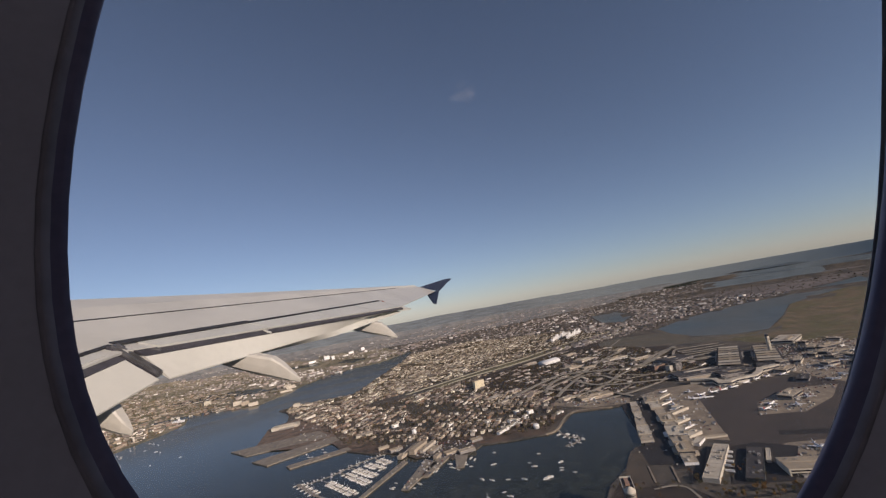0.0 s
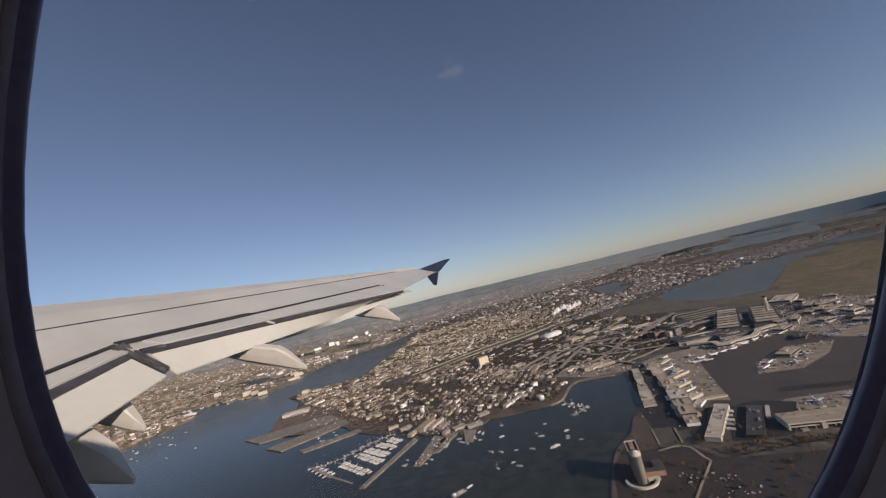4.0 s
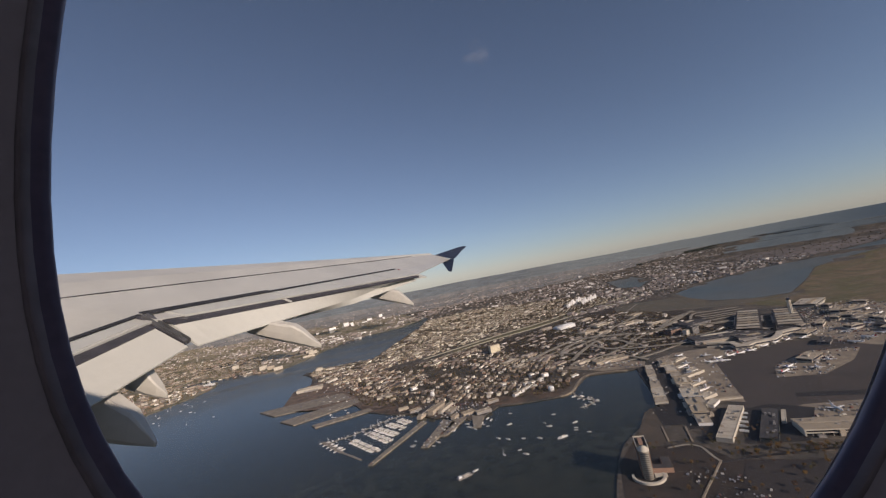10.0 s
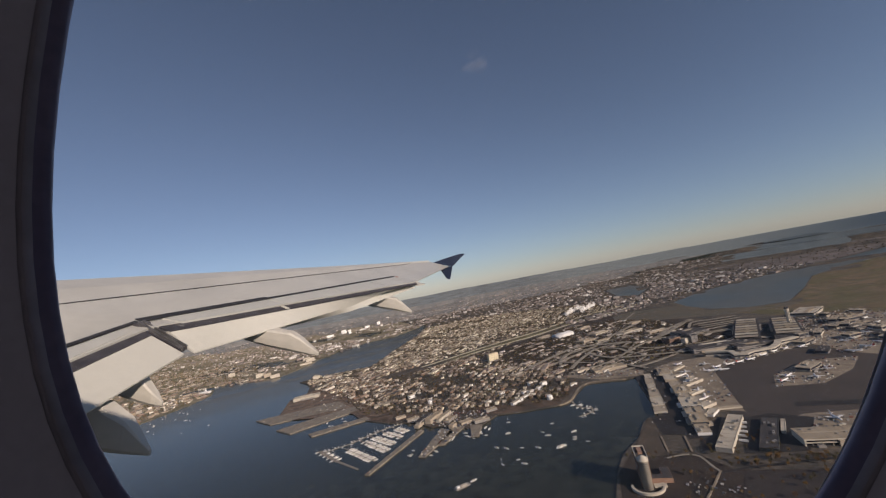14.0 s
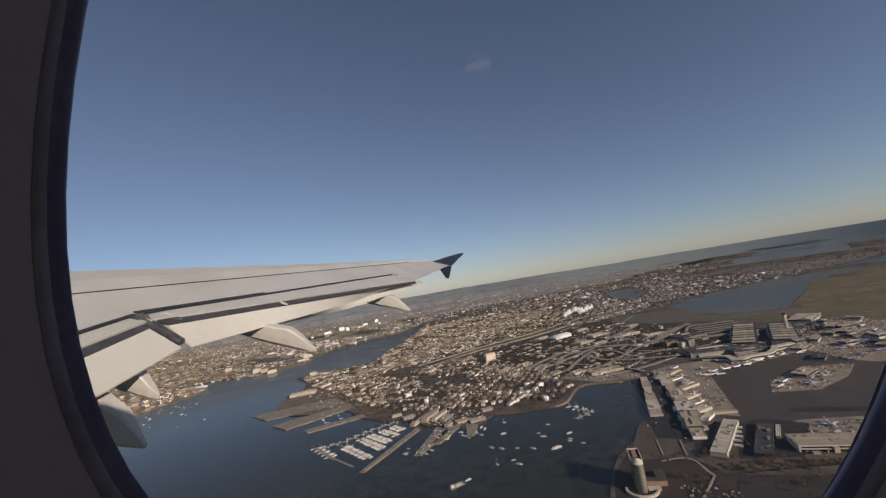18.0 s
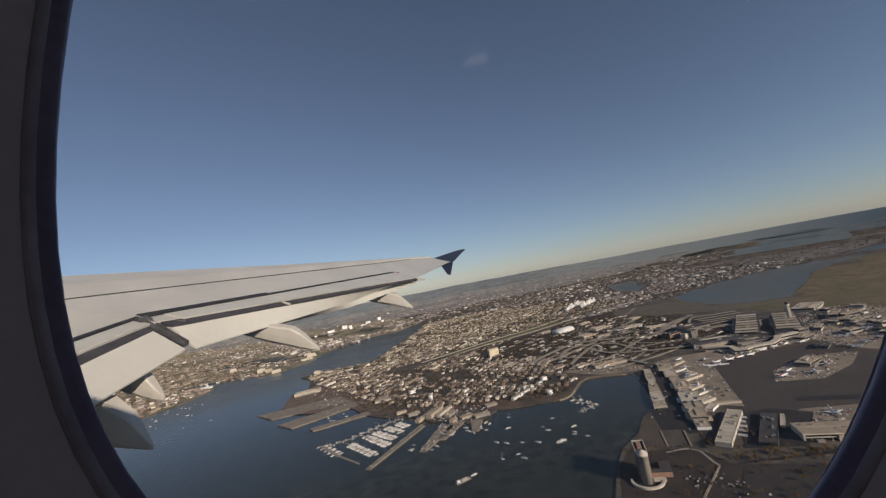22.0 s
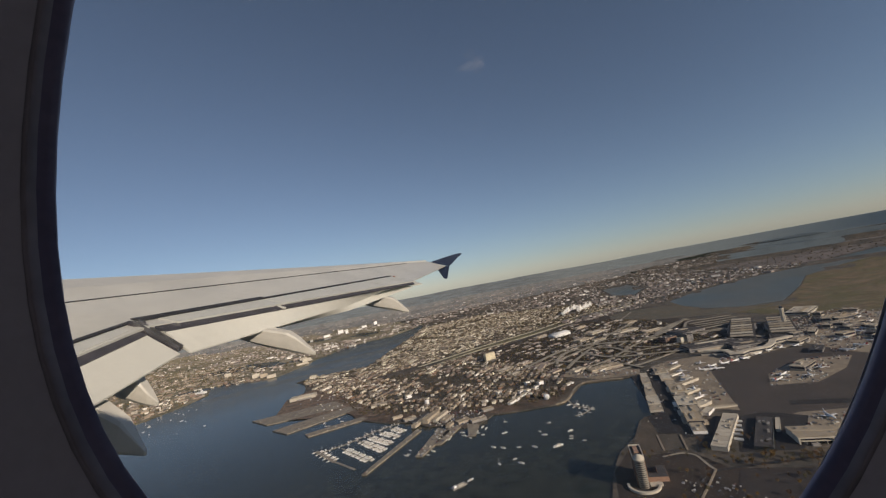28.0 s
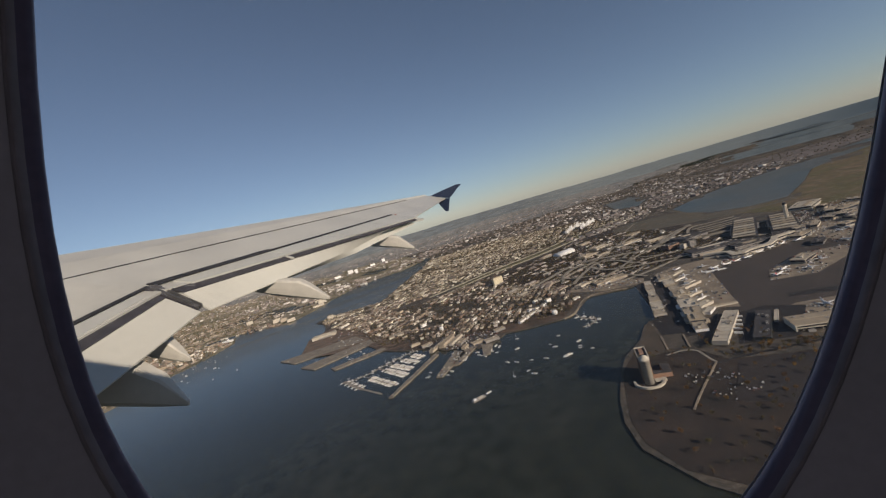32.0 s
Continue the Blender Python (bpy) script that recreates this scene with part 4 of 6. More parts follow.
ok = ~inside(bay, x, y) & ~inside(EB, x, y) & ~inside(chan, x, y) & ~inside(CITY, x, y) & ~inside(NORTH_END, x, y) & ~inside([(-1750, 3450), (-1400, 3450), (-1500, 3800), (-2500, 4200), (-2750, 3900)], x, y)
ok &= ~inside([(-690, 4500), (-720, 4900), (-1500, 5650), (-2300, 5850), (-2300, 5400), (-1000, 4450)], x, y) & ~((np.abs(x) < 1400) & (y < 2600)) & ~((x < -1000) & (y < 3100)) & ~((x > 300) & (y < 2700))
clump = np.sin(x / 610 + 1.3) * np.cos(y / 530) + np.sin(x / 270 - y / 340)
ok &= ~((x > 3300) & (y < 5700 + 0.3 * (x - 3300))) & ~((x > 4000 + 0.75 * (y - 5800)) & (y > 5700)) & ~inside(pond, x, y)
strip_town = inside([(1589, 3363), (1742, 3160), (2326, 3330), (2757, 3440), (3250, 4000), (3081, 4350), (2547, 4505), (2091, 4369)], x, y)
ok &= rng.random(46000) < np.where(strip_town, 0.9, np.clip(0.62 + 0.34 * clump, 0.10, 0.95) * np.clip(1.25 - dist / 11000, 0.25, 1))
x, y, dist = x[ok], y[ok], dist[ok]
m = len(x)
big = 1 + (rng.random(m) < 0.06) * rng.uniform(1, 2.5, m)
boxes("far_town", np.column_stack([x, y, np.zeros(m), rng.uniform(9, 17, m) * big, rng.uniform(9, 22, m) * big, rng.uniform(6, 11, m) * (0.6 + 0.4 * big), rng.choice([0.3, 0.9, 1.1], m)]), (FAR_WALL, FAR_ROOF), "scattered houses of far suburbs in haze-muted greys", "houses")


def clumps(name, rows, mat, label, category):
    """Many uneven leafy clumps as one mesh. rows: x, y, z, radius."""
    r = np.asarray(rows, dtype=float)
    n = len(r)
    unit = np.array([(0, 0, 1.0), (0.9, 0, 0.35), (0.28, 0.85, 0.3), (-0.73, 0.53, 0.4), (-0.73, -0.53, 0.25), (0.28, -0.85, 0.35), (0.5, 0.4, -0.5), (-0.6, 0, -0.55), (0.3, -0.5, -0.5)])
    faces = np.array([(0, 1, 2), (0, 2, 3), (0, 3, 4), (0, 4, 5), (0, 5, 1), (1, 6, 2), (2, 6, 3), (3, 6, 7), (3, 7, 4), (4, 7, 8), (4, 8, 5), (5, 8, 1), (1, 8, 6)])
    v = unit[None] * (1 + rng.uniform(-0.35, 0.35, (n, 9, 1))) * r[:, None, 3:4]
    a = rng.uniform(0, 6.28, n)
    c, s = np.cos(a)[:, None], np.sin(a)[:, None]
    v = np.stack([v[..., 0] * c - v[..., 1] * s, v[..., 0] * s + v[..., 1] * c, v[..., 2]], axis=-1) + r[:, None, :3]
    me = bpy.data.meshes.new(name)
    me.from_pydata(bowl(v).tolist(), [], (faces[None] + 9 * np.arange(n)[:, None, None]).reshape(-1, 3).tolist())
    me.materials.append(mat)
    return tagged(new(name, me), label, category, kind="stuff")


def scatter(poly, count):
    p = np.array(poly)
    x, y = rng.uniform(p[:, 0].min(), p[:, 0].max(), count), rng.uniform(p[:, 1].min(), p[:, 1].max(), count)
    k = inside(poly, x, y)
    return x[k], y[k]


x, y = scatter(EB, 31000)
clear_of = (np.abs((x - HW_A.x) * (HW_B.y - HW_A.y) - (y - HW_A.y) * (HW_B.x - HW_A.x)) / (HW_B - HW_A).length > 70) | (y < 2080)
x, y = x[clear_of], y[clear_of]
m = len(x)
clumps("town_trees", np.column_stack([x, y, rng.uniform(3, 7, m), rng.uniform(2.0, 4.2, m)]), LEAF, "half-bare brown autumn trees between the houses", "trees")
dist = 2700 + 9500 * rng.random(12000) ** 1.1
az = rng.uniform(-1.15, 0.95, 12000)
x, y = dist * np.sin(az), dist * np.cos(az)
ok = ~inside(bay, x, y) & ~inside(chan, x, y) & ~inside(pond, x, y) & ~((x > 4000 + 0.75 * (y - 5800)) & (y > 5150)) & ~((np.abs(x) < 1400) & (y < 2600)) & ~((x < -1000) & (y < 3100)) & ~((x > 300) & (y < 2700))
x, y = x[ok], y[ok]
m = len(x)
clumps("far_trees", np.column_stack([x, y, rng.uniform(2, 6, m), rng.uniform(4, 9, m)]), LEAF, "brown and olive woods of the far suburbs", "trees")
x, y = scatter(NORTH_END, 5200)
x2, y2 = scatter(CITY, 6000)
x, y = np.concatenate([x, x2]), np.concatenate([y, y2])
m = len(x)
clumps("city_trees", np.column_stack([x, y, rng.uniform(2, 6, m), rng.uniform(3, 6.5, m)]), OLIVE_LEAF, "olive and brown park trees in the city", "trees")
SHORE = [(-600, 1850), (-500, 1700), (-380, 1480), (-100, 1330), (150, 1260), (280, 1240), (380, 1390), (150, 1340), (-100, 1380), (-400, 1680)]
x, y = scatter(SHORE, 3200)
m = len(x)
clumps("shore_bushes", np.column_stack([x, y, rng.uniform(1, 4, m), rng.uniform(1.8, 4.0, m)]), LEAF, "brown shrubs on the shore", "bushes")
MIDDLE = [(430, 1440), (700, 1480), (1050, 1560), (1080, 1780), (1120, 2300), (1000, 2560), (700, 2620), (260, 2260), (100, 2040), (260, 1800), (350, 1640)]
x, y = scatter(MIDDLE, 420)
m = len(x)
boxes("service_sheds", np.column_stack([x, y, np.zeros(m), rng.uniform(8, 40, m), rng.uniform(6, 16, m), rng.uniform(3, 7, m), rng.choice([0.3, 0.45, 0.6], m)]), (FAR_WALL, HOUSE_ROOF), "low service sheds and rental lots by the ramps", "sheds")
x, y = scatter(MIDDLE, 6500)
m = len(x)
clumps("verge_trees", np.column_stack([x, y, rng.uniform(1, 4, m), rng.uniform(2, 4.5, m)]), LEAF, "brown trees on the road verges", "trees")


# ---- houses near the shore, each a thing ----
FLAT_WALL = material("clapboard_wall", (1, 1, 1), 0.8, 0, (0.86, 0.85, 0.84), 0.2, 0.10, 2.0, each=0.15, ramp=WALLS)
FLAT_ROOF = material("tar_and_gravel_roof", (1, 1, 1), 0.9, 0, (0.8, 0.8, 0.8), 0.2, 0.15, 2.0, each=0.3, ramp=[(0.13, 0.115, 0.10), (0.28, 0.235, 0.18), (0.09, 0.085, 0.08), (0.22, 0.18, 0.14), (0.36, 0.32, 0.26)])
GLASS_DARK = material("window_glass_dark", (0.03, 0.035, 0.045), 0.15, 0, (0.05, 0.05, 0.06), 0.3)


def house_kind(w, d, h, pitched):
    """A three-storey wooden house: walls with a cornice, and a roof."""
    bm = box_bm(w, d, h, (0, 0, -0.5))
    wall = bpy.data.meshes.new("house")
    box_bm(w + 0.5, d + 0.5, 0.4, (0, 0, h - 0.9), bm=bm)
    bm.to_mesh(wall)
    bm.free()
    wall.materials.append(FLAT_WALL)
    bm = bmesh.new()
    if pitched:
        ring = lambda y: [(-w / 2 - 0.4, y, h - 0.45), (w / 2 + 0.4, y, h - 0.45), (0, y, h + w * 0.33)]
        loft([ring(-d / 2 - 0.3), ring(d / 2 + 0.3)], bm=bm)
    else:
        box_bm(w + 0.2, d + 0.2, 0.25, (0, 0, h - 0.48), bm=bm)
        box_bm(1.2, 1.2, 1.4, (w * 0.2, d * 0.2, h - 0.3), bm=bm)
    roof = bpy.data.meshes.new("roof")
    bm.to_mesh(roof)
    bm.free()
    roof.materials.append(FLAT_ROOF)
    return wall, roof


kinds = [house_kind(8, 12, 8, False), house_kind(12, 10, 9, False), house_kind(7.5, 11, 7, True), house_kind(14, 9, 7, False), house_kind(8.5, 12, 6.5, True)]
for i, r in enumerate(near_town):
    wall, roof = kinds[i % 5]
    ob = new("house", wall)
    ob.matrix_world = pose(r[0], r[1], 0, 0, 0, math.degrees(r[6]))
    new("roof", roof).parent = ob
    tagged(ob, ("wooden house with a pitched roof among bare trees" if i % 5 in (2, 4) else "flat-roofed three-storey wooden house in a dense row"), "house", "houses near the shore")


# ---- larger buildings ----
def plain(name, c, c2, rough=0.8, sc=0.05, fine=0.1):
    return material(name, c, rough, 0, c2, sc, fine, 0.6)


ROOF_PALE = plain("pale_membrane_roof", (0.38, 0.33, 0.255), (0.31, 0.27, 0.21))
ROOF_BRIGHT = plain("bright_membrane_roof", (0.50, 0.455, 0.37), (0.41, 0.37, 0.30))
ROOF_TAN = plain("tan_metal_roof", (0.36, 0.30, 0.215), (0.30, 0.25, 0.18))
ROOF_DARK = plain("dark_tar_roof", (0.036, 0.034, 0.036), (0.058, 0.054, 0.052))
WALL_WHITE = plain("white_panel_wall", (0.52, 0.48, 0.40), (0.44, 0.40, 0.335))
WALL_CREAM = plain("cream_plaster_wall", (0.60, 0.54, 0.39), (0.52, 0.46, 0.33))
WALL_TAN = plain("tan_concrete_wall", (0.40, 0.345, 0.27), (0.33, 0.285, 0.225))
SHED_GREEN = plain("dark_green_sheet_wall", (0.055, 0.066, 0.060), (0.035, 0.043, 0.040))
WALL_BRICK = material("hotel_brick", (0.31, 0.195, 0.135), 0.85, 0, (0.27, 0.165, 0.115), 0.08, 0.12, 1.0)
WALL_GREY = plain("grey_concrete_wall", (0.26, 0.245, 0.23), (0.20, 0.19, 0.18))
WHITE = plain("white_gloss_paint", (0.78, 0.78, 0.77), (0.72, 0.72, 0.71), 0.4)


def building(name, at, w, d, h, turn, wall, roof, label, category="building", bands=0, units=3, columns=0, seed=1, group=""):
    """A flat-roofed block: walls, roof with a parapet, window bands and rooftop units as parts."""
    foot = bowl([(at[0], at[1], 0)])[0]
    top = empty(name, pose(*foot, 0, 0, turn) @ Matrix.Scale(min(1.0, math.hypot(foot[0], foot[1]) / (math.hypot(*at) + 1e-6)), 4), label, category, group)
    part("wall", box_bm(w, d, h, (0, 0, -1)), wall, top)
    bm = box_bm(w - 0.8, d - 0.8, 0.3, (0, 0, h - 1.05))
    for x, y, a, b in ((0, d / 2, w + 0.4, 0.5), (0, -d / 2, w + 0.4, 0.5), (w / 2, 0, 0.5, d - 0.6), (-w / 2, 0, 0.5, d - 0.6)):
        box_bm(a, b, 1.0, (x, y, h - 1.2), bm=bm)
    part("roof", bm, roof, top)
    for i in range(bands):
        z = (i + 0.45) * (h - 1) / bands
        bm = bmesh.new()
        for sx in (-1, 1):
            box_bm(0.3, d * 0.94, (h / bands) * 0.42, (sx * w / 2, 0, z), bm=bm)
            box_bm(w * 0.94, 0.3, (h / bands) * 0.42, (0, sx * d / 2, z), bm=bm)
        part("window_band", bm, GLASS_DARK, top)
    rr = random.Random(seed)
    for i in range(units):
        s = rr.uniform(0.05, 0.12) * min(w, d) + 1.5
        part("rooftop_unit", box_bm(s * rr.uniform(1, 2), s, rr.uniform(1.5, 3.5), (rr.uniform(-0.38, 0.38) * w, rr.uniform(-0.38, 0.38) * d, h - 0.8)), WALL_GREY if roof == ROOF_DARK else rr.choice((WALL_GREY, WALL_WHITE, ROOF_PALE)), top)
    if min(w, d) > 30 and h < 19:             # lean-tos along the long sides and a raised clerestory
        for sx in (-1, 1):
            k = rr.uniform(0.25, 0.7)
            x = rr.uniform(-0.5, 0.5) * (1 - k) * w
            part("lean_to", box_bm(w * k, 7, h * rr.uniform(0.4, 0.7), (x, sx * (d / 2 + 3.3), -0.6)), rr.choice((WALL_GREY, wall, WALL_TAN)), top)
        part("clerestory", box_bm(w * rr.uniform(0.3, 0.8), d * rr.uniform(0.12, 0.3), 2.4, (rr.uniform(-0.05, 0.05) * w, rr.uniform(-0.2, 0.2) * d, h - 0.9)), rr.choice((ROOF_PALE, WALL_WHITE, ROOF_TAN)), top)
    if w > 90 and roof != ROOF_DARK and h < 16:
        for i in range(9):
            part("roof_seam", box_bm(0.7, d - 2.2, 0.25, ((i + 0.5) / 9 * (w - 4) - w / 2 + 2, 0, h - 0.75)), WALL_GREY if i % 2 else WALL_TAN, top)
    for i in range(columns):
        part("bay_door", box_bm(w / columns * 0.72, 0.4, h * 0.62, ((i + 0.5) / columns * w - w / 2, -d / 2 - 0.1, -0.5)), GLASS_DARK, top)
    return top


# hotel tower by the water: a brick slab with a cream round corner tower over a ring terrace
hotel = empty("hotel", pose(274, 716, 0, 0, 0, -17), "brick hotel tower with a cream round corner by the water", "hotel")
part("wall", box_bm(19, 46, 48, (0, 29, -1)), WALL_BRICK, hotel, "orange-brown brick wall")
bm = bmesh.new()
loft([[(r * math.cos(2 * math.pi * k / 24), r * math.sin(2 * math.pi * k / 24), z) for k in range(24)] for r, z in ((8, -1), (8, 46), (9.2, 46.2), (9.2, 49), (6.5, 49.3), (6.0, 52.5), (2.5, 54.5), (0.4, 55))], bm=bm)
corner = part("corner_tower", bm, WALL_WHITE, hotel, "cream round corner tower", True)
for k in range(13):
    z = 2.4 + 3.35 * k
    part("window_band", loft([[(8.15 * math.cos(2 * math.pi * i / 24), 8.15 * math.sin(2 * math.pi * i / 24), q) for i in range(24)] for q in (z, z + 0.9)], caps=False), GLASS_DARK, corner)
    bm = bmesh.new()
    for i in range(11):
        for sx in (-1, 1):
            box_bm(0.25, 1.9, 1.5, (sx * 9.5, 10.5 + i * 3.9, z - 0.3), bm=bm)
    part("window_row", bm, GLASS_DARK, hotel)
bm = bmesh.new()
for x, y, a, b in ((9.2, 29, 1.2, 46.6), (-9.2, 29, 1.2, 46.6), (0, 51.8, 17, 1.2), (0, 6.4, 17, 1.2)):
    box_bm(a, b, 3.4, (x, y, 46.2), bm=bm)
part("parapet", bm, WALL_WHITE, hotel, "cream roof parapet")
part("roof", box_bm(17, 44, 0.4, (0, 29, 46.9)), ROOF_DARK, hotel)
part("penthouse", box_bm(7, 22, 3.6, (0, 32, 47)), WALL_BRICK, hotel)
part("low_wing", box_bm(34, 15, 9, (26, 22, -0.5)), WALL_BRICK, hotel, "low brick wing")
part("wing_roof", box_bm(33, 14, 0.4, (26, 22, 8.4)), ROOF_DARK, hotel)
part("wing_roof", box_bm(14, 29, 0.4, (36, 44, 6.4)), ROOF_DARK, hotel)
part("low_wing", box_bm(15, 30, 7, (36, 44, -0.5)), WALL_BRICK, hotel)
part("canopy", box_bm(20, 8, 4.5, (20, 4, -0.5)), WALL_WHITE, hotel, "pale entrance canopy")
bm = bmesh.new()
loft([[(r * math.cos(a), 2 + r * math.sin(a), z) for a in [math.pi * (0.95 + 1.15 * k / 28) for k in range(29)]] for r, z in ((27, 0.2), (27, 4.2), (23, 4.2), (23, 0.2))], closed=False, bm=bm)
part("terrace", bm, WALL_WHITE, hotel, "pale curved terrace")

building("terminal_hangar", (512, 846), 172, 27, 9, 47.5, WALL_WHITE, ROOF_BRIGHT, "long pale cargo shed with loading docks", "cargo shed", units=9, columns=0, seed=3)
building("freight_shed", (565, 811), 150, 28, 8, 50, SHED_GREEN, ROOF_DARK, "long dark-roofed freight shed", "cargo shed", units=10, seed=4)
building("narrow_store", (611, 833), 62, 7, 6, 50, WALL_WHITE, ROOF_BRIGHT, "narrow pale store beside the dark freight shed", "shed", 0, 0, seed=6)


def open_hangar(at, w, d, h, turn, seed):
    """A hangar under a deep roof: two dark door bays with a ledge, end posts and a middle pier."""
    rr = random.Random(seed)
    top = empty("hangar", pose(at[0], at[1], 0, 0, 0, turn), "wide hangar with a tan roof over dark open doors", "hangar", "hangars in a row")
    # dark colour also stands in for the shade inside the open front
    part("wall", box_bm(w - 1.2, d - 7, h - 2.4, (0, 3, -1)), GLASS_DARK, top, "dark wall for the upper glazing and the shaded open bays")
    part("back_wall", box_bm(w - 0.6, 0.8, h - 2.2, (0, d / 2 - 0.6, -1)), WALL_TAN, top)
    for sx in (-1, 1):
        part("side_wall", box_bm(1.4, d - 3, h - 2.2, (sx * (w / 2 - 0.7), 0.6, -1)), WALL_WHITE, top)
        part("end_post", box_bm(2.4, 2.4, h - 2.2, (sx * (w / 2 - 1.4), -d / 2 + 1.6, -1)), WALL_WHITE, top)
    part("fascia", box_bm(w + 0.8, d + 0.6, 2.0, (0, 0, h - 3.2)), WALL_WHITE, top, "pale roof edge")
    roof = part("roof", box_bm(w - 0.6, d - 0.8, 0.5, (0, 0, h - 1.3)), ROOF_TAN, top)
    part("ridge", box_bm(w * 0.96, 3.0, 0.9, (0, d * 0.06, h - 0.9)), ROOF_PALE, roof)
    for k in range(11):
        part("roof_seam", box_bm(0.6, d - 2.4, 0.25, ((k + 0.5) / 11 * (w - 4) - w / 2 + 2, 0, h - 0.9)), WALL_GREY if k % 2 else WALL_TAN, roof)
    for k in range(4):
        part("rooftop_unit", box_bm(rr.uniform(2.5, 5), rr.uniform(2, 4), rr.uniform(1.2, 2.2), (rr.uniform(-0.42, 0.42) * w, rr.uniform(-0.4, 0.4) * d, h - 0.8)), WALL_GREY, top)
    part("pier", box_bm(w * 0.07, 6.5, h - 3.2, (-w * 0.02, -d / 2 + 1.0, -1)), WALL_TAN, top)
    part("ledge", box_bm(w - 6, 4.0, 0.8, (0, -d / 2 + 1.4, h * 0.42)), WALL_WHITE, top)
    for k in range(7):
        part("door_post", box_bm(0.9, 1.2, h * 0.42, ((k + 0.5) / 7 * (w - 8) - w / 2 + 4, -d / 2 + 0.4, -1)), WALL_WHITE if k % 3 else WALL_GREY, top)
    for k, x in enumerate((-0.3, 0.22, 0.42)):
        part("annex", box_bm(w * (0.10, 0.06, 0.08)[k], 7, 4.2 + k, (x * w, -d / 2 - 3.4, -0.6)), (WALL_GREY, WALL_WHITE, WALL_TAN)[k], top)
    return top


for i in range(3):
    open_hangar((641 + 121 * i, 755 - 44 * i), 116 if i else 112, 52, 14, -20, 10 + i)
for i, (t, w, d, h) in enumerate(((0.04, 58, 20, 5), (0.22, 60, 24, 7), (0.41, 58, 20, 6), (0.60, 56, 26, 8), (0.80, 66, 30, 7), (0.97, 40, 30, 6))):
    building("quay_shed", (578 - 116 * t, 1312 - 290 * t), w, d, h, 68, WALL_WHITE if i % 2 else WALL_TAN, ROOF_PALE if i % 2 else ROOF_BRIGHT, "weathered pale shed on the quay", "shed", 0, 2, seed=21 + i, group="quay sheds")
CARGO_LINE = [(628, 1322), (606, 1248), (588, 1186), (568, 1126), (548, 1072), (528, 1024), (509, 975), (488, 926), (470, 880)]
for i, (x, y) in enumerate(CARGO_LINE):
    wide = (34, 30, 26, 36, 28, 44, 40, 34, 26)[i]
    building("cargo_building", (x + wide * 0.25, y), (66, 58, 56, 62, 54, 60, 52, 56, 44)[i], wide, (7, 9, 6, 10, 8, 12, 9, 13, 8)[i], 68, (WALL_WHITE, WALL_TAN, WHITE)[i % 3], (ROOF_PALE, ROOF_BRIGHT, ROOF_PALE, ROOF_TAN)[i % 4], "pale cargo building beside the apron", "building", 1 if i in (5, 7) else 0, 3, seed=30 + i, group="cargo buildings along the apron")
for i, (x, y, w, d, h, a) in enumerate(((628, 1166, 92, 13, 8, 22), (650, 1196, 26, 20, 9, 22), (600, 1096, 50, 12, 6, 22), (585, 1052, 44, 11, 6, 22), (563, 1000, 46, 22, 8, 22), (548, 955, 40, 16, 7, 40), (585, 968, 74, 8, 5, -12), (655, 1262, 44, 10, 5, 22), (690, 1330, 60, 9, 5, 30))):
    building("gate_wing", (x, y), w, d, h, a, WHITE if i % 2 else WALL_WHITE, ROOF_BRIGHT if i % 3 else ROOF_PALE, "narrow pale wing that reaches out over the apron", "building", 0, 1, seed=230 + i, group="wings of the cargo buildings")


def bent_hall(name, line, wide, h, wall, roof, label, category, bridges=0):
    """A long hall that follows a bent line: walls, a thin overhanging roof, a glazed band and jet bridges."""
    top = empty(name, pose(line[0][0], line[0][1], 0), label, category)
    pts = [Vector((x - line[0][0], y - line[0][1])) for x, y in line]
    for part_name, extra, z0, z1, mat in (("wall", 0.0, -1, h, wall), ("window_band", 0.3, h * 0.45, h * 0.75, GLASS_DARK), ("roof", 1.5, h, h + 1.2, roof)):
        rings = []
        for k, p in enumerate(pts):
            d = (pts[min(k + 1, len(pts) - 1)] - pts[max(k - 1, 0)]).normalized()
            side = Vector((-d.y, d.x)) * (wide / 2 + extra)
            rings.append([(*(p + side), z1), (*(p - side), z1), (*(p - side), z0), (*(p + side), z0)])
        part(part_name, loft(rings), mat, top)
    for k in range(bridges):
        t = (k + 0.7) / bridges * (len(pts) - 1)
        p = pts[int(t)].lerp(pts[min(int(t) + 1, len(pts) - 1)], t - int(t))
        part("jet_bridge", box_bm(3.5, 26, 3.2, (p.x, p.y - wide / 2 - 12, 4.0), -12), wall, top)
    return top


bent_hall("terminal", [(836, 1412), (868, 1390), (893, 1366), (880, 1322), (905, 1312), (935, 1326), (1001, 1324), (1040, 1350), (1070, 1384), (1140, 1390)], 17, 15, WALL_WHITE, ROOF_BRIGHT, "long pale terminal hall bent round its gates", "terminal", 9)
building("terminal", (940, 1490), 210, 74, 17, -8, WALL_GREY, ROOF_DARK, "dark-roofed main hall of the terminal", "terminal", 2, 8, seed=41)
building("terminal", (1010, 1420), 120, 40, 14, -8, WALL_GREY, ROOF_DARK, "dark low terminal annexe", "terminal", 2, 5, seed=42)
building("terminal_link", (905, 1640), 26, 20, 22, 20, WALL_WHITE, ROOF_PALE, "small pale lift tower beside the ramps", "building", 0, 0, seed=49)
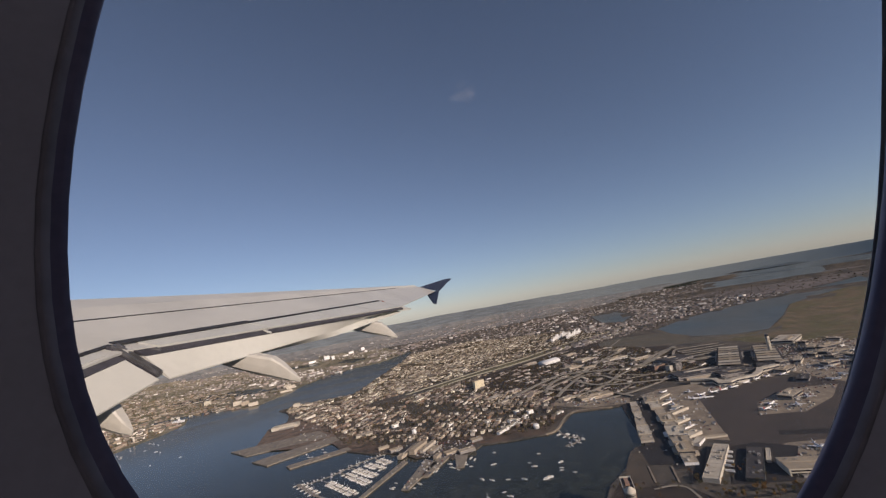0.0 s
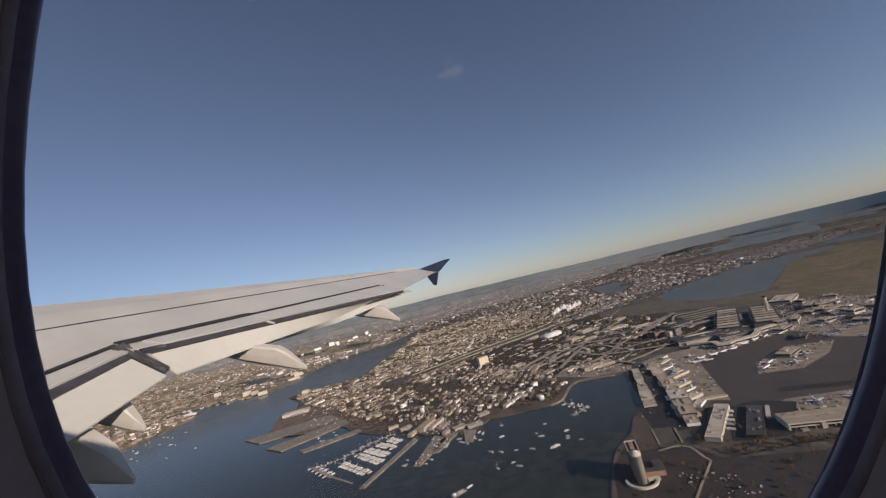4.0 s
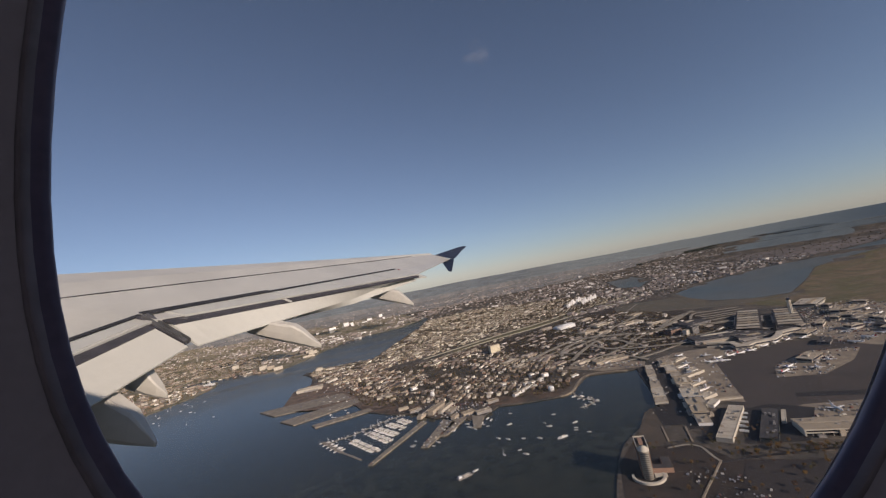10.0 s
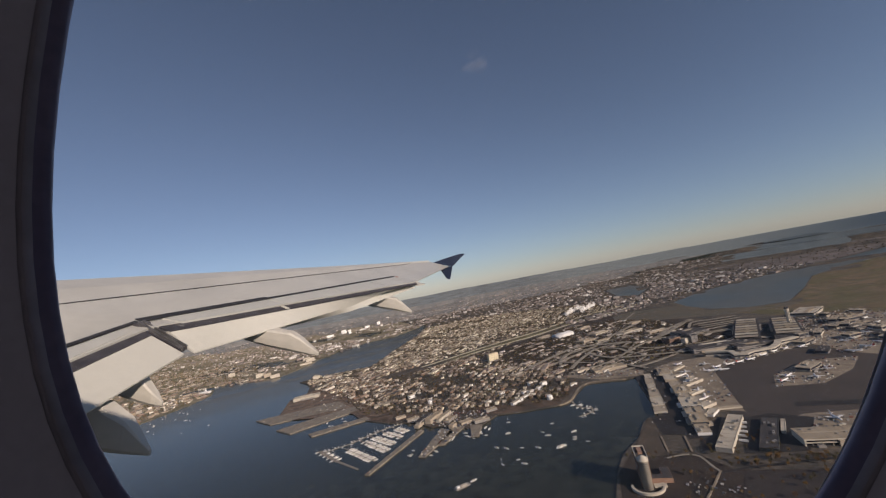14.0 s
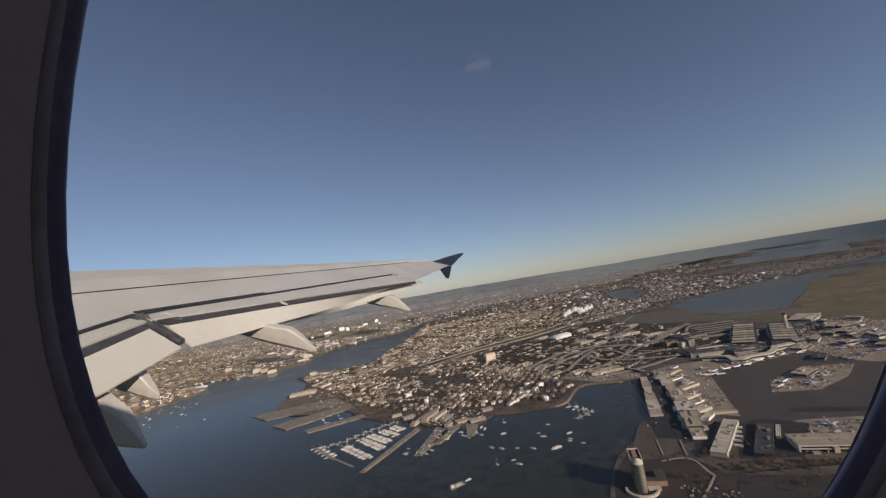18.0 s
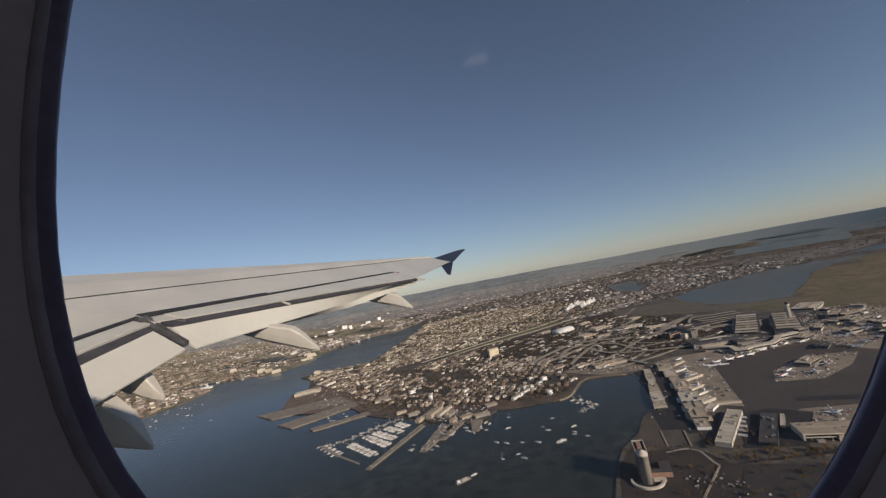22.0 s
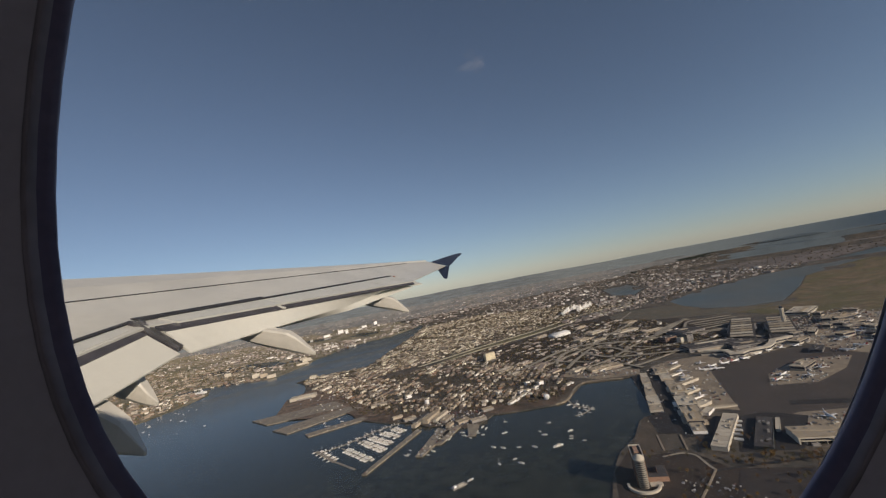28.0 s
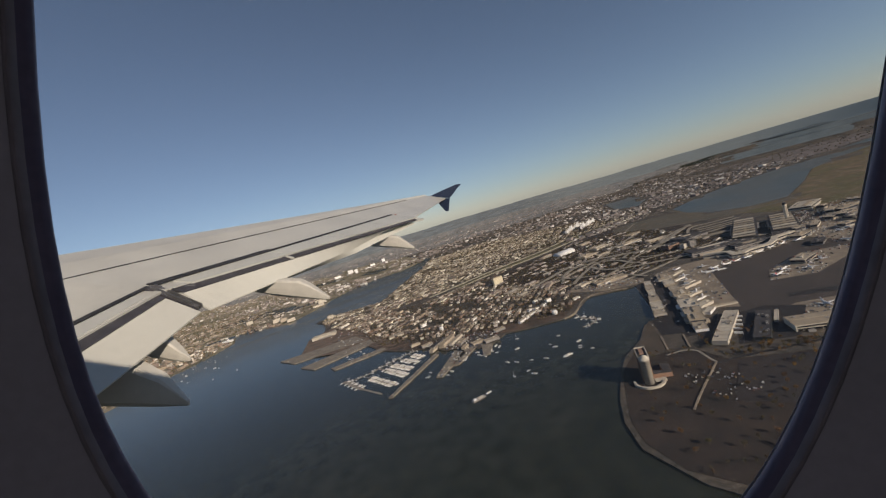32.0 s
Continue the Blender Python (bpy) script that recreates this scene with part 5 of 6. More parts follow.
for gx, gy, long, n_roofs in ((1150, 1630, 390, 8), (1250, 1560, 330, 7)):
    deck = building("parking_garage", (gx, gy), long, 84, 17, 53, WALL_GREY, ROOF_DARK, "multi-storey car park with pale roof canopies", "car park", 4, 0, seed=43, group="car parks with canopies")
    for k in range(n_roofs):
        x = (k + 0.5) / n_roofs * long - long / 2
        part("roof_canopy", box_bm(long / n_roofs * 0.62, 70, 0.8, (x, 0, 20)), (ROOF_PALE, ROOF_BRIGHT, ROOF_TAN)[k % 3], deck, "pale canopy over the top deck")
        for sx in (-1, 1):
            for sy in (-1, 1):
                part("canopy_post", box_bm(0.8, 0.8, 5, (x + sx * 10, sy * 30, 15.5)), WALL_GREY, deck)
building("parking_garage", (1015, 1790), 120, 90, 16, 15, WALL_GREY, ROOF_DARK, "low dark car park beside the ramps", "car park", 4, 2, seed=45)
building("office_block", (880, 1700), 60, 40, 22, 20, WALL_BRICK, ROOF_DARK, "brown brick office block by the ramps", "office block", 5, 3, seed=46)
building("office_block", (930, 1640), 34, 30, 30, 20, WALL_GREY, ROOF_DARK, "dark glass office block", "office block", 7, 2, seed=47)
rr = random.Random(5)
for i in range(46):                           # terminal clutter round the gates
    x, y = rr.uniform(1080, 1620), rr.uniform(1180, 1680)
    if (1090 < x < 1420 and y > 1540) or x > 1480 and y > 1640:
        continue
    building("terminal_block", (x, y), rr.uniform(25, 90), rr.uniform(18, 36), rr.uniform(8, 18), rr.choice((25, -65, 5, 40)), rr.choice((WALL_WHITE, WALL_TAN, WALL_WHITE, WALL_GREY)), rr.choice((ROOF_PALE, ROOF_PALE, ROOF_TAN, ROOF_DARK)),
             "pale terminal block by the gates", "terminal", 1, 3, seed=60 + i, group="terminal blocks")
building("terminal", (1530, 1775), 150, 80, 12, 35, WALL_WHITE, ROOF_BRIGHT, "wide terminal hall with a pale roof", "terminal", 1, 4, seed=48)
for i, (x, y) in enumerate(((563, 880), (548, 862), (535, 842), (522, 825), (509, 806))):   # trailers backed up to the docks
    rig = tagged(part("trailer", box_bm(3, 15, 3.6, (0, 0, 0.9)), WHITE), "white road trailer backed up to a loading dock", "trailer", "trailers at the docks")
    part("chassis", box_bm(2.4, 14, 0.9, (0, 0, 0.0)), ROOF_DARK, rig)
    rig.matrix_world = pose(x, y, 0.4, 0, 0, 47.5)
building("gate_building", (930, 1120), 70, 34, 12, 28, WALL_TAN, ROOF_PALE, "tan gate building on the pad", "terminal", 1, 4, seed=90)
hall = empty("white_hall", pose(598, 2318, 0, 0, 0, 24), "large white barrel-roofed hall beside the highway", "hall")
part("wall", box_bm(108, 66, 9, (0, 0, -1)), WHITE, hall)
part("roof", loft([[(x, 34 * math.cos(math.pi * k / 12), 8 + 15 * math.sin(math.pi * k / 12)) for k in range(13)] for x in (-55, 55)]), WHITE, hall, "white barrel roof", True)
building("row_house", (172, 1322), 122, 11, 9, 46, WHITE, ROOF_BRIGHT, "long white row of houses by the bight", "house", 0, 4, seed=93)
for i, (x, y, w, d, h) in enumerate(((227, 1465, 18, 12, 12), (268, 1435, 22, 13, 13), (243, 1395, 16, 11, 11), (189, 1376, 20, 12, 11), (209, 1367, 18, 12, 12), (353, 1373, 30, 12, 6), (120, 1420, 24, 12, 10), (60, 1350, 20, 12, 9), (-10, 1470, 22, 12, 11), (-220, 1600, 26, 14, 12))):
    building("white_house", (x, y), w, d, h, 30, WHITE, ROOF_BRIGHT, "tall white house among darker ones", "house", 0, 1, seed=300 + i, group="tall white houses")
for i in range(9):                            # white slabs far up the river
    building("apartment_block", (-1950 + 95 * i + 40 * (i % 3), 5560 + 75 * i + 190 * (i * 5 % 4)), 34 + 22 * (i * 3 % 4), 22, 16 + 9 * (i * 2 % 5), 20 + 14 * (i % 2), WHITE, ROOF_BRIGHT, "white slab block beyond the river", "apartment block", 0, 0, seed=330 + i, group="white slabs beyond the river")
building("apartment_block", (155, 2005), 52, 20, 40, 22, WALL_CREAM, ROOF_TAN, "cream slab apartment block above the houses", "apartment block", 0, 2, seed=92)
for i in range(14):
    x, y = 900 + 34 * (i % 7) + (i // 7) * 130, 3230 + 45 * (i % 7) + 25 * (i // 7)
    building("apartment_block", (x, y), 46, 16, 28 + 9 * (i % 3), 60 + 10 * (i % 2), WHITE, ROOF_PALE, "white apartment slab in the far town", "apartment block", 0, 0, seed=100 + i, group="white apartment slabs")
for i, (x, y, w, h) in enumerate(((-1500, 3010, 55, 28), (-1420, 2960, 50, 24), (-1320, 2860, 60, 22), (-1265, 3420, 70, 26), (-1330, 3520, 60, 24), (-1900, 3350, 50, 30), (-1240, 3250, 90, 15))):
    building("waterfront_block", (x, y), w, 26, h, 30, WALL_WHITE if i != 1 else WALL_TAN, ROOF_PALE, "pale waterfront block across the channel", "apartment block", 0, 2, seed=120 + i, group="waterfront blocks")
for i, (x, y, w, d, h, a) in enumerate(((-880, 2440, 40, 26, 24, 20), (-840, 2330, 90, 30, 11, 25), (-800, 2415, 44, 26, 15, 20), (520, 1480, 120, 40, 9, 5), (430, 1520, 60, 30, 9, 30), (640, 2050, 90, 50, 10, 30), (760, 2200, 110, 60, 9, 30),
                                           (500, 2380, 80, 40, 10, 35), (880, 2080, 120, 45, 10, 20), (1000, 2300, 90, 40, 9, 35), (-330, 1560, 60, 26, 9, 10), (760, 2440, 90, 30, 12, 35), (700, 1990, 70, 24, 8, 15), (960, 1960, 110, 34, 9, 12))):
    building("warehouse", (x, y), w, d, h, a, WALL_TAN if i % 2 else WALL_WHITE, ROOF_PALE if i % 3 else ROOF_TAN, "pale low warehouse near the shore", "warehouse", 0, 3, seed=140 + i, group="warehouses")

building("warehouse", (-765, 1955), 118, 44, 14, 8, WALL_WHITE, ROOF_BRIGHT, "large cream warehouse behind the piers", "warehouse", 0, 4, seed=140, group="warehouses")

# control tower: two concrete pylons that carry the cab
tower = empty("control_tower", pose(1290, 1585, 0, 0, 0, 25), "tall twin-pylon concrete control tower", "control tower")
for sx in (-5, 5):
    part("pylon", box_bm(3.6, 9, 70, (sx, 0, -1), taper=0.9), WALL_WHITE, tower)
part("cross_deck", box_bm(16, 11, 5, (0, 0, 66)), WALL_WHITE, tower)
bm = bmesh.new()
loft([[(r * math.cos(2 * math.pi * k / 10), r * math.sin(2 * math.pi * k / 10), z) for k in range(10)] for r, z in ((4.5, 70.5), (6.5, 75), (6.5, 78), (4, 80))], bm=bm)
part("cab", bm, GLASS_DARK, tower, "dark glass cab")
part("mast", box_bm(0.6, 0.6, 9, (0, 0, 79.5)), WALL_GREY, tower)

# white storage tanks by the shore, and broad brown-roofed halls between the town and the ramps
for x, y, r, h in ((248, 1271, 9, 11), (-138, 1453, 8, 15)):
    bm = bmesh.new()
    loft([[(k * math.cos(2 * math.pi * i / 24), k * math.sin(2 * math.pi * i / 24), z) for i in range(24)] for k, z in ((r, -0.5), (r, h), (r * 0.93, h + 1.2), (r * 0.6, h + 2.6), (r * 0.15, h + 3.2))], bm=bm)
    tank = tagged(part("storage_tank", bm, WHITE, None, "", True), "white domed storage tank near the shore", "tank", "storage tanks")
    tank.matrix_world = pose(x, y, 0)
    part("ladder", box_bm(0.7, 0.5, h, (0, -r - 0.2, 0)), WALL_GREY, tank)
HALL_BROWN = plain("mauve_brown_roof", (0.22, 0.165, 0.15), (0.17, 0.13, 0.12))
for i, (x, y, w, d) in enumerate(((189, 1740, 90, 46), (284, 1793, 70, 40), (330, 1690, 84, 44), (215, 1630, 60, 40), (353, 1560, 60, 30), (120, 1830, 64, 40))):
    building("market_hall", (x, y), w, d, 8, 40, WALL_TAN, HALL_BROWN if i % 3 else ROOF_PALE, "broad low hall with a mauve-brown roof", "hall", 0, 4, seed=190 + i, group="halls by the ramps")

# ---- piers, marina, boats ----
for name, outline in (("pier", [(-892, 1703), (-784, 1599), (-480, 1650), (-560, 1775)]), ("pier", [(-719, 1504), (-636, 1429), (-400, 1590), (-470, 1640)]), ("pier", [(-556, 1385), (-533, 1352), (-350, 1425), (-372, 1462)]),
                      ("pier", [(-277, 985), (-265, 980), (-146, 1206), (-162, 1220)]), ("pier", [(-150, 1030), (-132, 1022), (-60, 1160), (-95, 1200)]), ("pier", [(-105, 1080), (-85, 1075), (-20, 1190), (-50, 1215)]), ("pier", [(-12, 1095), (8, 1090), (25, 1170), (-10, 1180)])):
    sheet(name, outline, 0.6, PIER_DECK, "weathered timber and concrete pier in the harbour", "pier", 3.0, "")
FLOAT = plain("float_decking", (0.28, 0.25, 0.20), (0.22, 0.20, 0.17), 0.9, 0.5)


def float_dock(a, b, wide):
    d = (b - a).normalized()
    s = Vector((-d.y, d.x)) * wide / 2
    return tagged(part("float_dock", slab([(*(a + s), -1.6), (*(a - s), -1.6), (*(b - s), -1.6), (*(b + s), -1.6)], 1.2), FLOAT), "narrow grey floating dock in the marina", "dock", "marina docks")


MARINA_SPINE = [Vector(p) for p in ((-446, 1186), (-373, 1217), (-283, 1294), (-186, 1334))]
FINGERS = (((-380, 1192), (-266, 1057)), ((-343, 1234), (-240, 1109)), ((-316, 1252), (-227, 1150)), ((-286, 1276), (-212, 1189)), ((-254, 1296), (-200, 1228)))
for a, b in zip(MARINA_SPINE, MARINA_SPINE[1:]):
    float_dock(a, b, 5)
for a, b in FINGERS:
    float_dock(Vector(a), Vector(b), 2.6)
BREAKWATER = [Vector(p) for p in ((-458, 1206), (-375, 1102), (-303, 1027))]
float_dock(BREAKWATER[0], BREAKWATER[1], 11), float_dock(BREAKWATER[1], BREAKWATER[2], 6)
CURVED_DOCK = [Vector(p) for p in ((301, 1240), (300, 1194), (308, 1157), (332, 1143), (325, 1116), (305, 1103), (279, 1095))]
for a, b in zip(CURVED_DOCK, CURVED_DOCK[1:]):
    float_dock(a, b, 5)


def boat(long, sail, name="boat"):
    """A small craft: lofted hull, deck, cabin, and a mast for a sailing boat."""
    wide = long * 0.3
    rings = []
    for t, k, up in ((0, 0.75, 0.0), (0.25, 1, 0.0), (0.6, 0.95, 0.05), (0.85, 0.55, 0.18), (1.0, 0.04, 0.35)):
        y = (t - 0.45) * long
        rings.append([(wide / 2 * k, y, 0.09 * long + up), (wide / 2 * k * 0.8, y, -0.3), (-wide / 2 * k * 0.8, y, -0.3), (-wide / 2 * k, y, 0.09 * long + up)])
    hull = part(name, loft(rings), WHITE)
    part("cabin", box_bm(wide * 0.62, long * 0.38, 0.11 * long, (0, -0.02 * long, 0.085 * long), taper=0.8), WALL_WHITE, hull)
    part("windscreen", box_bm(wide * 0.6, 0.12, 0.05 * long, (0, 0.19 * long, 0.10 * long)), GLASS_DARK, hull)
    if sail:
        part("mast", box_bm(0.25, 0.25, long * 1.1, (0, 0.1 * long, 0.1 * long)), WHITE, hull)
    return hull


small, sloop, launch = boat(10, False), boat(11, True), boat(15, False)
rr = random.Random(11)
tags = {small: "small white motor boat on the harbour", sloop: "white sailing boat with bare mast", launch: "white cabin cruiser on the harbour"}
for ob in tags:
    tagged(ob, tags[ob], "boat", "boats in the harbour")
small.matrix_world, sloop.matrix_world, launch.matrix_world = pose(27, 1090, -2.5, 0, 0, 80), pose(97, 1151, -2.5, 0, 0, 70), pose(182, 937, -2.5, 0, 0, 95)
for x, y in ((84, 1074), (44, 1000), (66, 985), (102, 973), (137, 958), (168, 1039), (175, 1014), (204, 1084), (238, 1009), (230, 977), (226, 965), (249, 942), (83, 917), (92, 893), (46, 908), (-13, 1099), (-7, 1085),
             (-1500, 1900), (-1420, 1830), (-1560, 2020), (-1610, 2060), (-1590, 2120), (-1640, 2180), (-1540, 1990), (-1480, 2060), (-1240, 1750), (-1150, 1800), (-1600, 2240), (-1575, 1860), (-1380, 1990), (-1340, 1960), (-1470, 2140), (-1520, 2180), (-1560, 2210), (-1500, 2230), (-1440, 2200), (-1585, 2290), (-1545, 2320), (-520, 1480), (-470, 1500), (-450, 1460), (-640, 1640), (-660, 1625), (-500, 1440)):
    copy_thing(rr.choice((small, small, sloop, launch)), pose(x, y, -2.5, 0, 0, rr.gauss(75, 25)))
for a, b in FINGERS:                          # berths on both sides of the fingers
    a, b = Vector(a), Vector(b)
    d = (b - a).normalized()
    s = Vector((-d.y, d.x))
    turn = math.degrees(math.atan2(s.y, s.x)) - 90
    k = 26.0
    while k < (b - a).length - 2:
        for side in (-1, 1):
            if rr.random() < 0.86:
                p = a + d * k + s * side * 7.0
                copy_thing(rr.choice((small, sloop, launch, small)), pose(p.x, p.y, -2.5, 0, 0, turn + (180 if side < 0 else 0)))
        k += 5.4
for a, b in list(zip(MARINA_SPINE, MARINA_SPINE[1:])) + list(zip(CURVED_DOCK[1:], CURVED_DOCK[2:])) + [(BREAKWATER[0], BREAKWATER[1])]:
    d = (b - a).normalized()
    s = Vector((-d.y, d.x))
    turn = math.degrees(math.atan2(s.y, s.x)) - 90
    for k in range(int((b - a).length / 9)):
        side = 1 if k % 3 else -1
        p = a + d * (9 * k + 4) + s * side * 9
        copy_thing(rr.choice((launch, sloop, small)), pose(p.x, p.y, -2.5, 0, 0, turn + (180 if side < 0 else 0) + rr.gauss(0, 5)))
cruiser = copy_thing(launch, pose(189, 942, -2.5, 0, 0, 95) @ Matrix.Scale(1.5, 4))
tagged(cruiser, "large white cruiser moored in the harbour", "boat")
for i in range(30):                           # craft alongside the yard's piers and the other quays
    x, y = rr.choice(((-160, 1060), (-120, 1050), (-70, 1100), (-20, 1120), (30, 1120), (-90, 1110), (-620, 1480), (-660, 1650), (-470, 1420)))
    copy_thing(rr.choice((small, launch, launch)), pose(x + rr.uniform(-22, 22), y + rr.uniform(-25, 25), -2.5, 0, 0, rr.choice((60, 150)) + rr.gauss(0, 8)))
# tug with a barge
barge = tagged(part("barge", box_bm(12, 34, 2.6, (0, 0, -0.6), taper=0.96), WALL_GREY), "grey flat barge on the water", "barge")
barge.matrix_world = pose(-46, 846, -2.5, 0, 0, -62)
part("deckhouse", box_bm(6, 7, 3, (0, -10, 1.8)), WHITE, barge)
part("deck_cargo", box_bm(7, 14, 1.6, (0, 4, 1.9)), WALL_WHITE, barge)
copy_thing(launch, pose(-22, 862, -2.5, 0, 0, -60))
# white ferry at the point of the far shore
liner = boat(110, False, "ferry")
liner.matrix_world = pose(-1690, 2640, -2.5, 0, 0, 78)
tagged(liner, "large white ferry at the far quay", "ferry")
part("upper_deck", box_bm(24, 74, 12, (0, -6, 15)), WHITE, liner)
part("funnel", box_bm(9, 12, 10, (0, -14, 26.5), taper=0.8), WHITE, liner)
# shipyard sheds
building("shipyard_shed", (-118, 1290), 78, 20, 14, 62, WALL_TAN, ROOF_TAN, "tan gabled shipyard shed", "shed", 0, 0, seed=160)
building("shipyard_shed", (-150, 1298), 80, 15, 11, 62, WALL_GREY, ROOF_DARK, "dark-roofed long shipyard shed", "shed", 0, 0, seed=161)
building("shipyard_shed", (-88, 1288), 80, 13, 10, 62, WALL_WHITE, ROOF_PALE, "pale long shipyard shed", "shed", 0, 1, seed=162)
for i, (x, y, w, d, a) in enumerate(((-160, 1262, 50, 16, 62), (-70, 1255, 44, 20, 62), (-20, 1205, 40, 22, 25), (25, 1195, 46, 20, 15), (-60, 1195, 26, 14, 60), (-190, 1325, 40, 16, 25), (-235, 1365, 34, 14, 25), (60, 1270, 36, 18, 20))):
    building("yard_shed", (x, y), w, d, 8, a, WALL_GREY if i % 2 else WALL_TAN, ROOF_PALE if i % 3 == 0 else ROOF_TAN, "low shed in the boat yard", "shed", 0, 1, seed=170 + i, group="boat yard sheds")


# ---- parked airliners ----
def parked_airliner():
    body = empty("parked_airliner", pose(0, 0, 0), "white parked airliner at a gate", "airliner", "parked airliners")
    rings = []
    for y, r, z in ((-19, 0.3, 4.2), (-17.5, 1.2, 4.0), (-14, 2.0, 3.9), (6, 2.0, 3.9), (13, 1.5, 4.3), (18.5, 0.35, 5.0)):
        rings.append([(r * math.cos(2 * math.pi * k / 14), y, z + r * math.sin(2 * math.pi * k / 14)) for k in range(14)])
    part("fuselage", loft(rings), WHITE, body, "", True)
    for s in (-1, 1):
        part("wing", slab([(s * 1.5, -4, 3.2), (s * 1.5, 3, 3.2), (s * 17, 6.5, 4.2), (s * 17, 5, 4.2)][::s], 0.4), WHITE, body)
        part("tailplane", slab([(s * 0.6, 14, 5.2), (s * 0.6, 17.5, 5.2), (s * 6, 18.8, 5.6), (s * 6, 17.5, 5.6)][::s], 0.25), WHITE, body)
        part("engine", loft([[(s * 5.8 + r * math.cos(2 * math.pi * k / 10), y, 2.0 + r * math.sin(2 * math.pi * k / 10)) for k in range(10)] for y, r in ((-6, 1.0), (-4.5, 1.1), (-1.8, 0.7))]), WALL_WHITE, body)
    fin = [(-0.15, 11.5, 5.8), (-0.15, 17.0, 5.4), (-0.15, 18.6, 11.8), (-0.15, 16.6, 11.8)]
    part("fin", loft([[(x + d, y, z) for x, y, z in fin] for d in (0, 0.3)]), TAILS, body, "coloured tail fin")
    part("landing_gear", box_bm(7, 0.8, 2.2, (0, 1, 0.0)), ROOF_DARK, body)
    part("nose_gear", box_bm(0.6, 0.8, 2.2, (0, -14, 0.0)), ROOF_DARK, body)
    return body


TAILS = material("tail_paint", (1, 1, 1), 0.4, each=0.1, ramp=[(0.75, 0.75, 0.76), (0.05, 0.07, 0.2), (0.70, 0.70, 0.72), (0.4, 0.05, 0.05)])
plane = parked_airliner()
spots = [(778, 1270, 112), (822, 1272, 106), (856, 1276, 110), (893, 1280, 104), (772, 1322, 150), (712, 826, -14), (772, 806, -20), (830, 784, -24), (930, 748, -18), (812, 1062, 115), (848, 1090, 118), (885, 1052, 150), (950, 1090, 150), (950, 1300, 112), (1040, 1320, 120), (1085, 1310, 116), (715, 1370, 120),
         (1120, 1180, 200), (1180, 1200, 195), (1240, 1215, 210), (1310, 1240, 205), (1380, 1280, 215), (1150, 1105, 190), (1250, 1120, 200), (1420, 1350, 120), (1460, 1420, 120), (1500, 1500, 120), (1550, 1560, 115), (1200, 1290, 160), (1235, 1300, 165), (1275, 1320, 160), (1320, 1335, 165), (1360, 1355, 160), (1405, 1290, 200), (1450, 1310, 205), (1495, 1340, 200), (1340, 1190, 20), (1390, 1215, 25), (1440, 1240, 20), (1540, 1420, 110), (770, 1236, 60), (640, 1188, 150), (662, 1232, 155), (616, 1112, 150), (684, 1282, 155), (600, 1060, 150), (1000, 1316, 118)]
plane.matrix_world = pose(740, 1245, 0.7, 0, 0, 60)
for x, y, a in spots:
    copy_thing(plane, pose(x, y, 0.7, 0, 0, a))

# ---- the airfield: two runways, taxiways and their markings ----
RUNWAY = material("runway_asphalt", (0.060, 0.052, 0.047), 0.85, 0, (0.042, 0.037, 0.035), 0.02, 0.15, 0.15)
RUBBERED = material("rubber_streaked_asphalt", (0.022, 0.020, 0.020), 0.8, 0, (0.034, 0.030, 0.029), 0.03, 0.2, 0.2)
PAINT_WHITE = material("white_runway_paint", (0.70, 0.69, 0.66), 0.7, 0, (0.58, 0.57, 0.54), 0.3, 0.1, 1.0)
PAINT_YELLOW = material("yellow_taxi_paint", (0.50, 0.34, 0.10), 0.7, 0, (0.40, 0.27, 0.09), 0.3, 0.1, 1.0)
PAINT_RED = material("red_sign_paint", (0.42, 0.08, 0.05), 0.7, 0, (0.34, 0.08, 0.05), 0.3, 0.1, 1.0)
sheet("airfield_meadow", [(1120, 420), (1250, 120), (2500, -120), (3200, 700), (3000, 1500), (2100, 1360), (2010, 500), (1500, 480)], 0.45, GRASS, "olive and brown airfield grass between the runways", "grass", 0.3)


def stripe_mesh(name, w, d, mat):
    bm = box_bm(w, d, 0.05)
    me = bpy.data.meshes.new(name)
    bm.to_mesh(me)
    bm.free()
    me.materials.append(mat)
    return me


def lettering(name, text, size, at, turn, mat, parent):
    """Painted letters, laid flat."""
    data = bpy.data.curves.new(name, "FONT")
    data.body, data.size, data.extrude, data.align_x = text, size, 0.02, "CENTER"
    data.materials.append(mat)
    ob = new(name, data)
    ob.parent = parent
    ob.matrix_local = pose(*at, 0, 0, turn)
    return ob


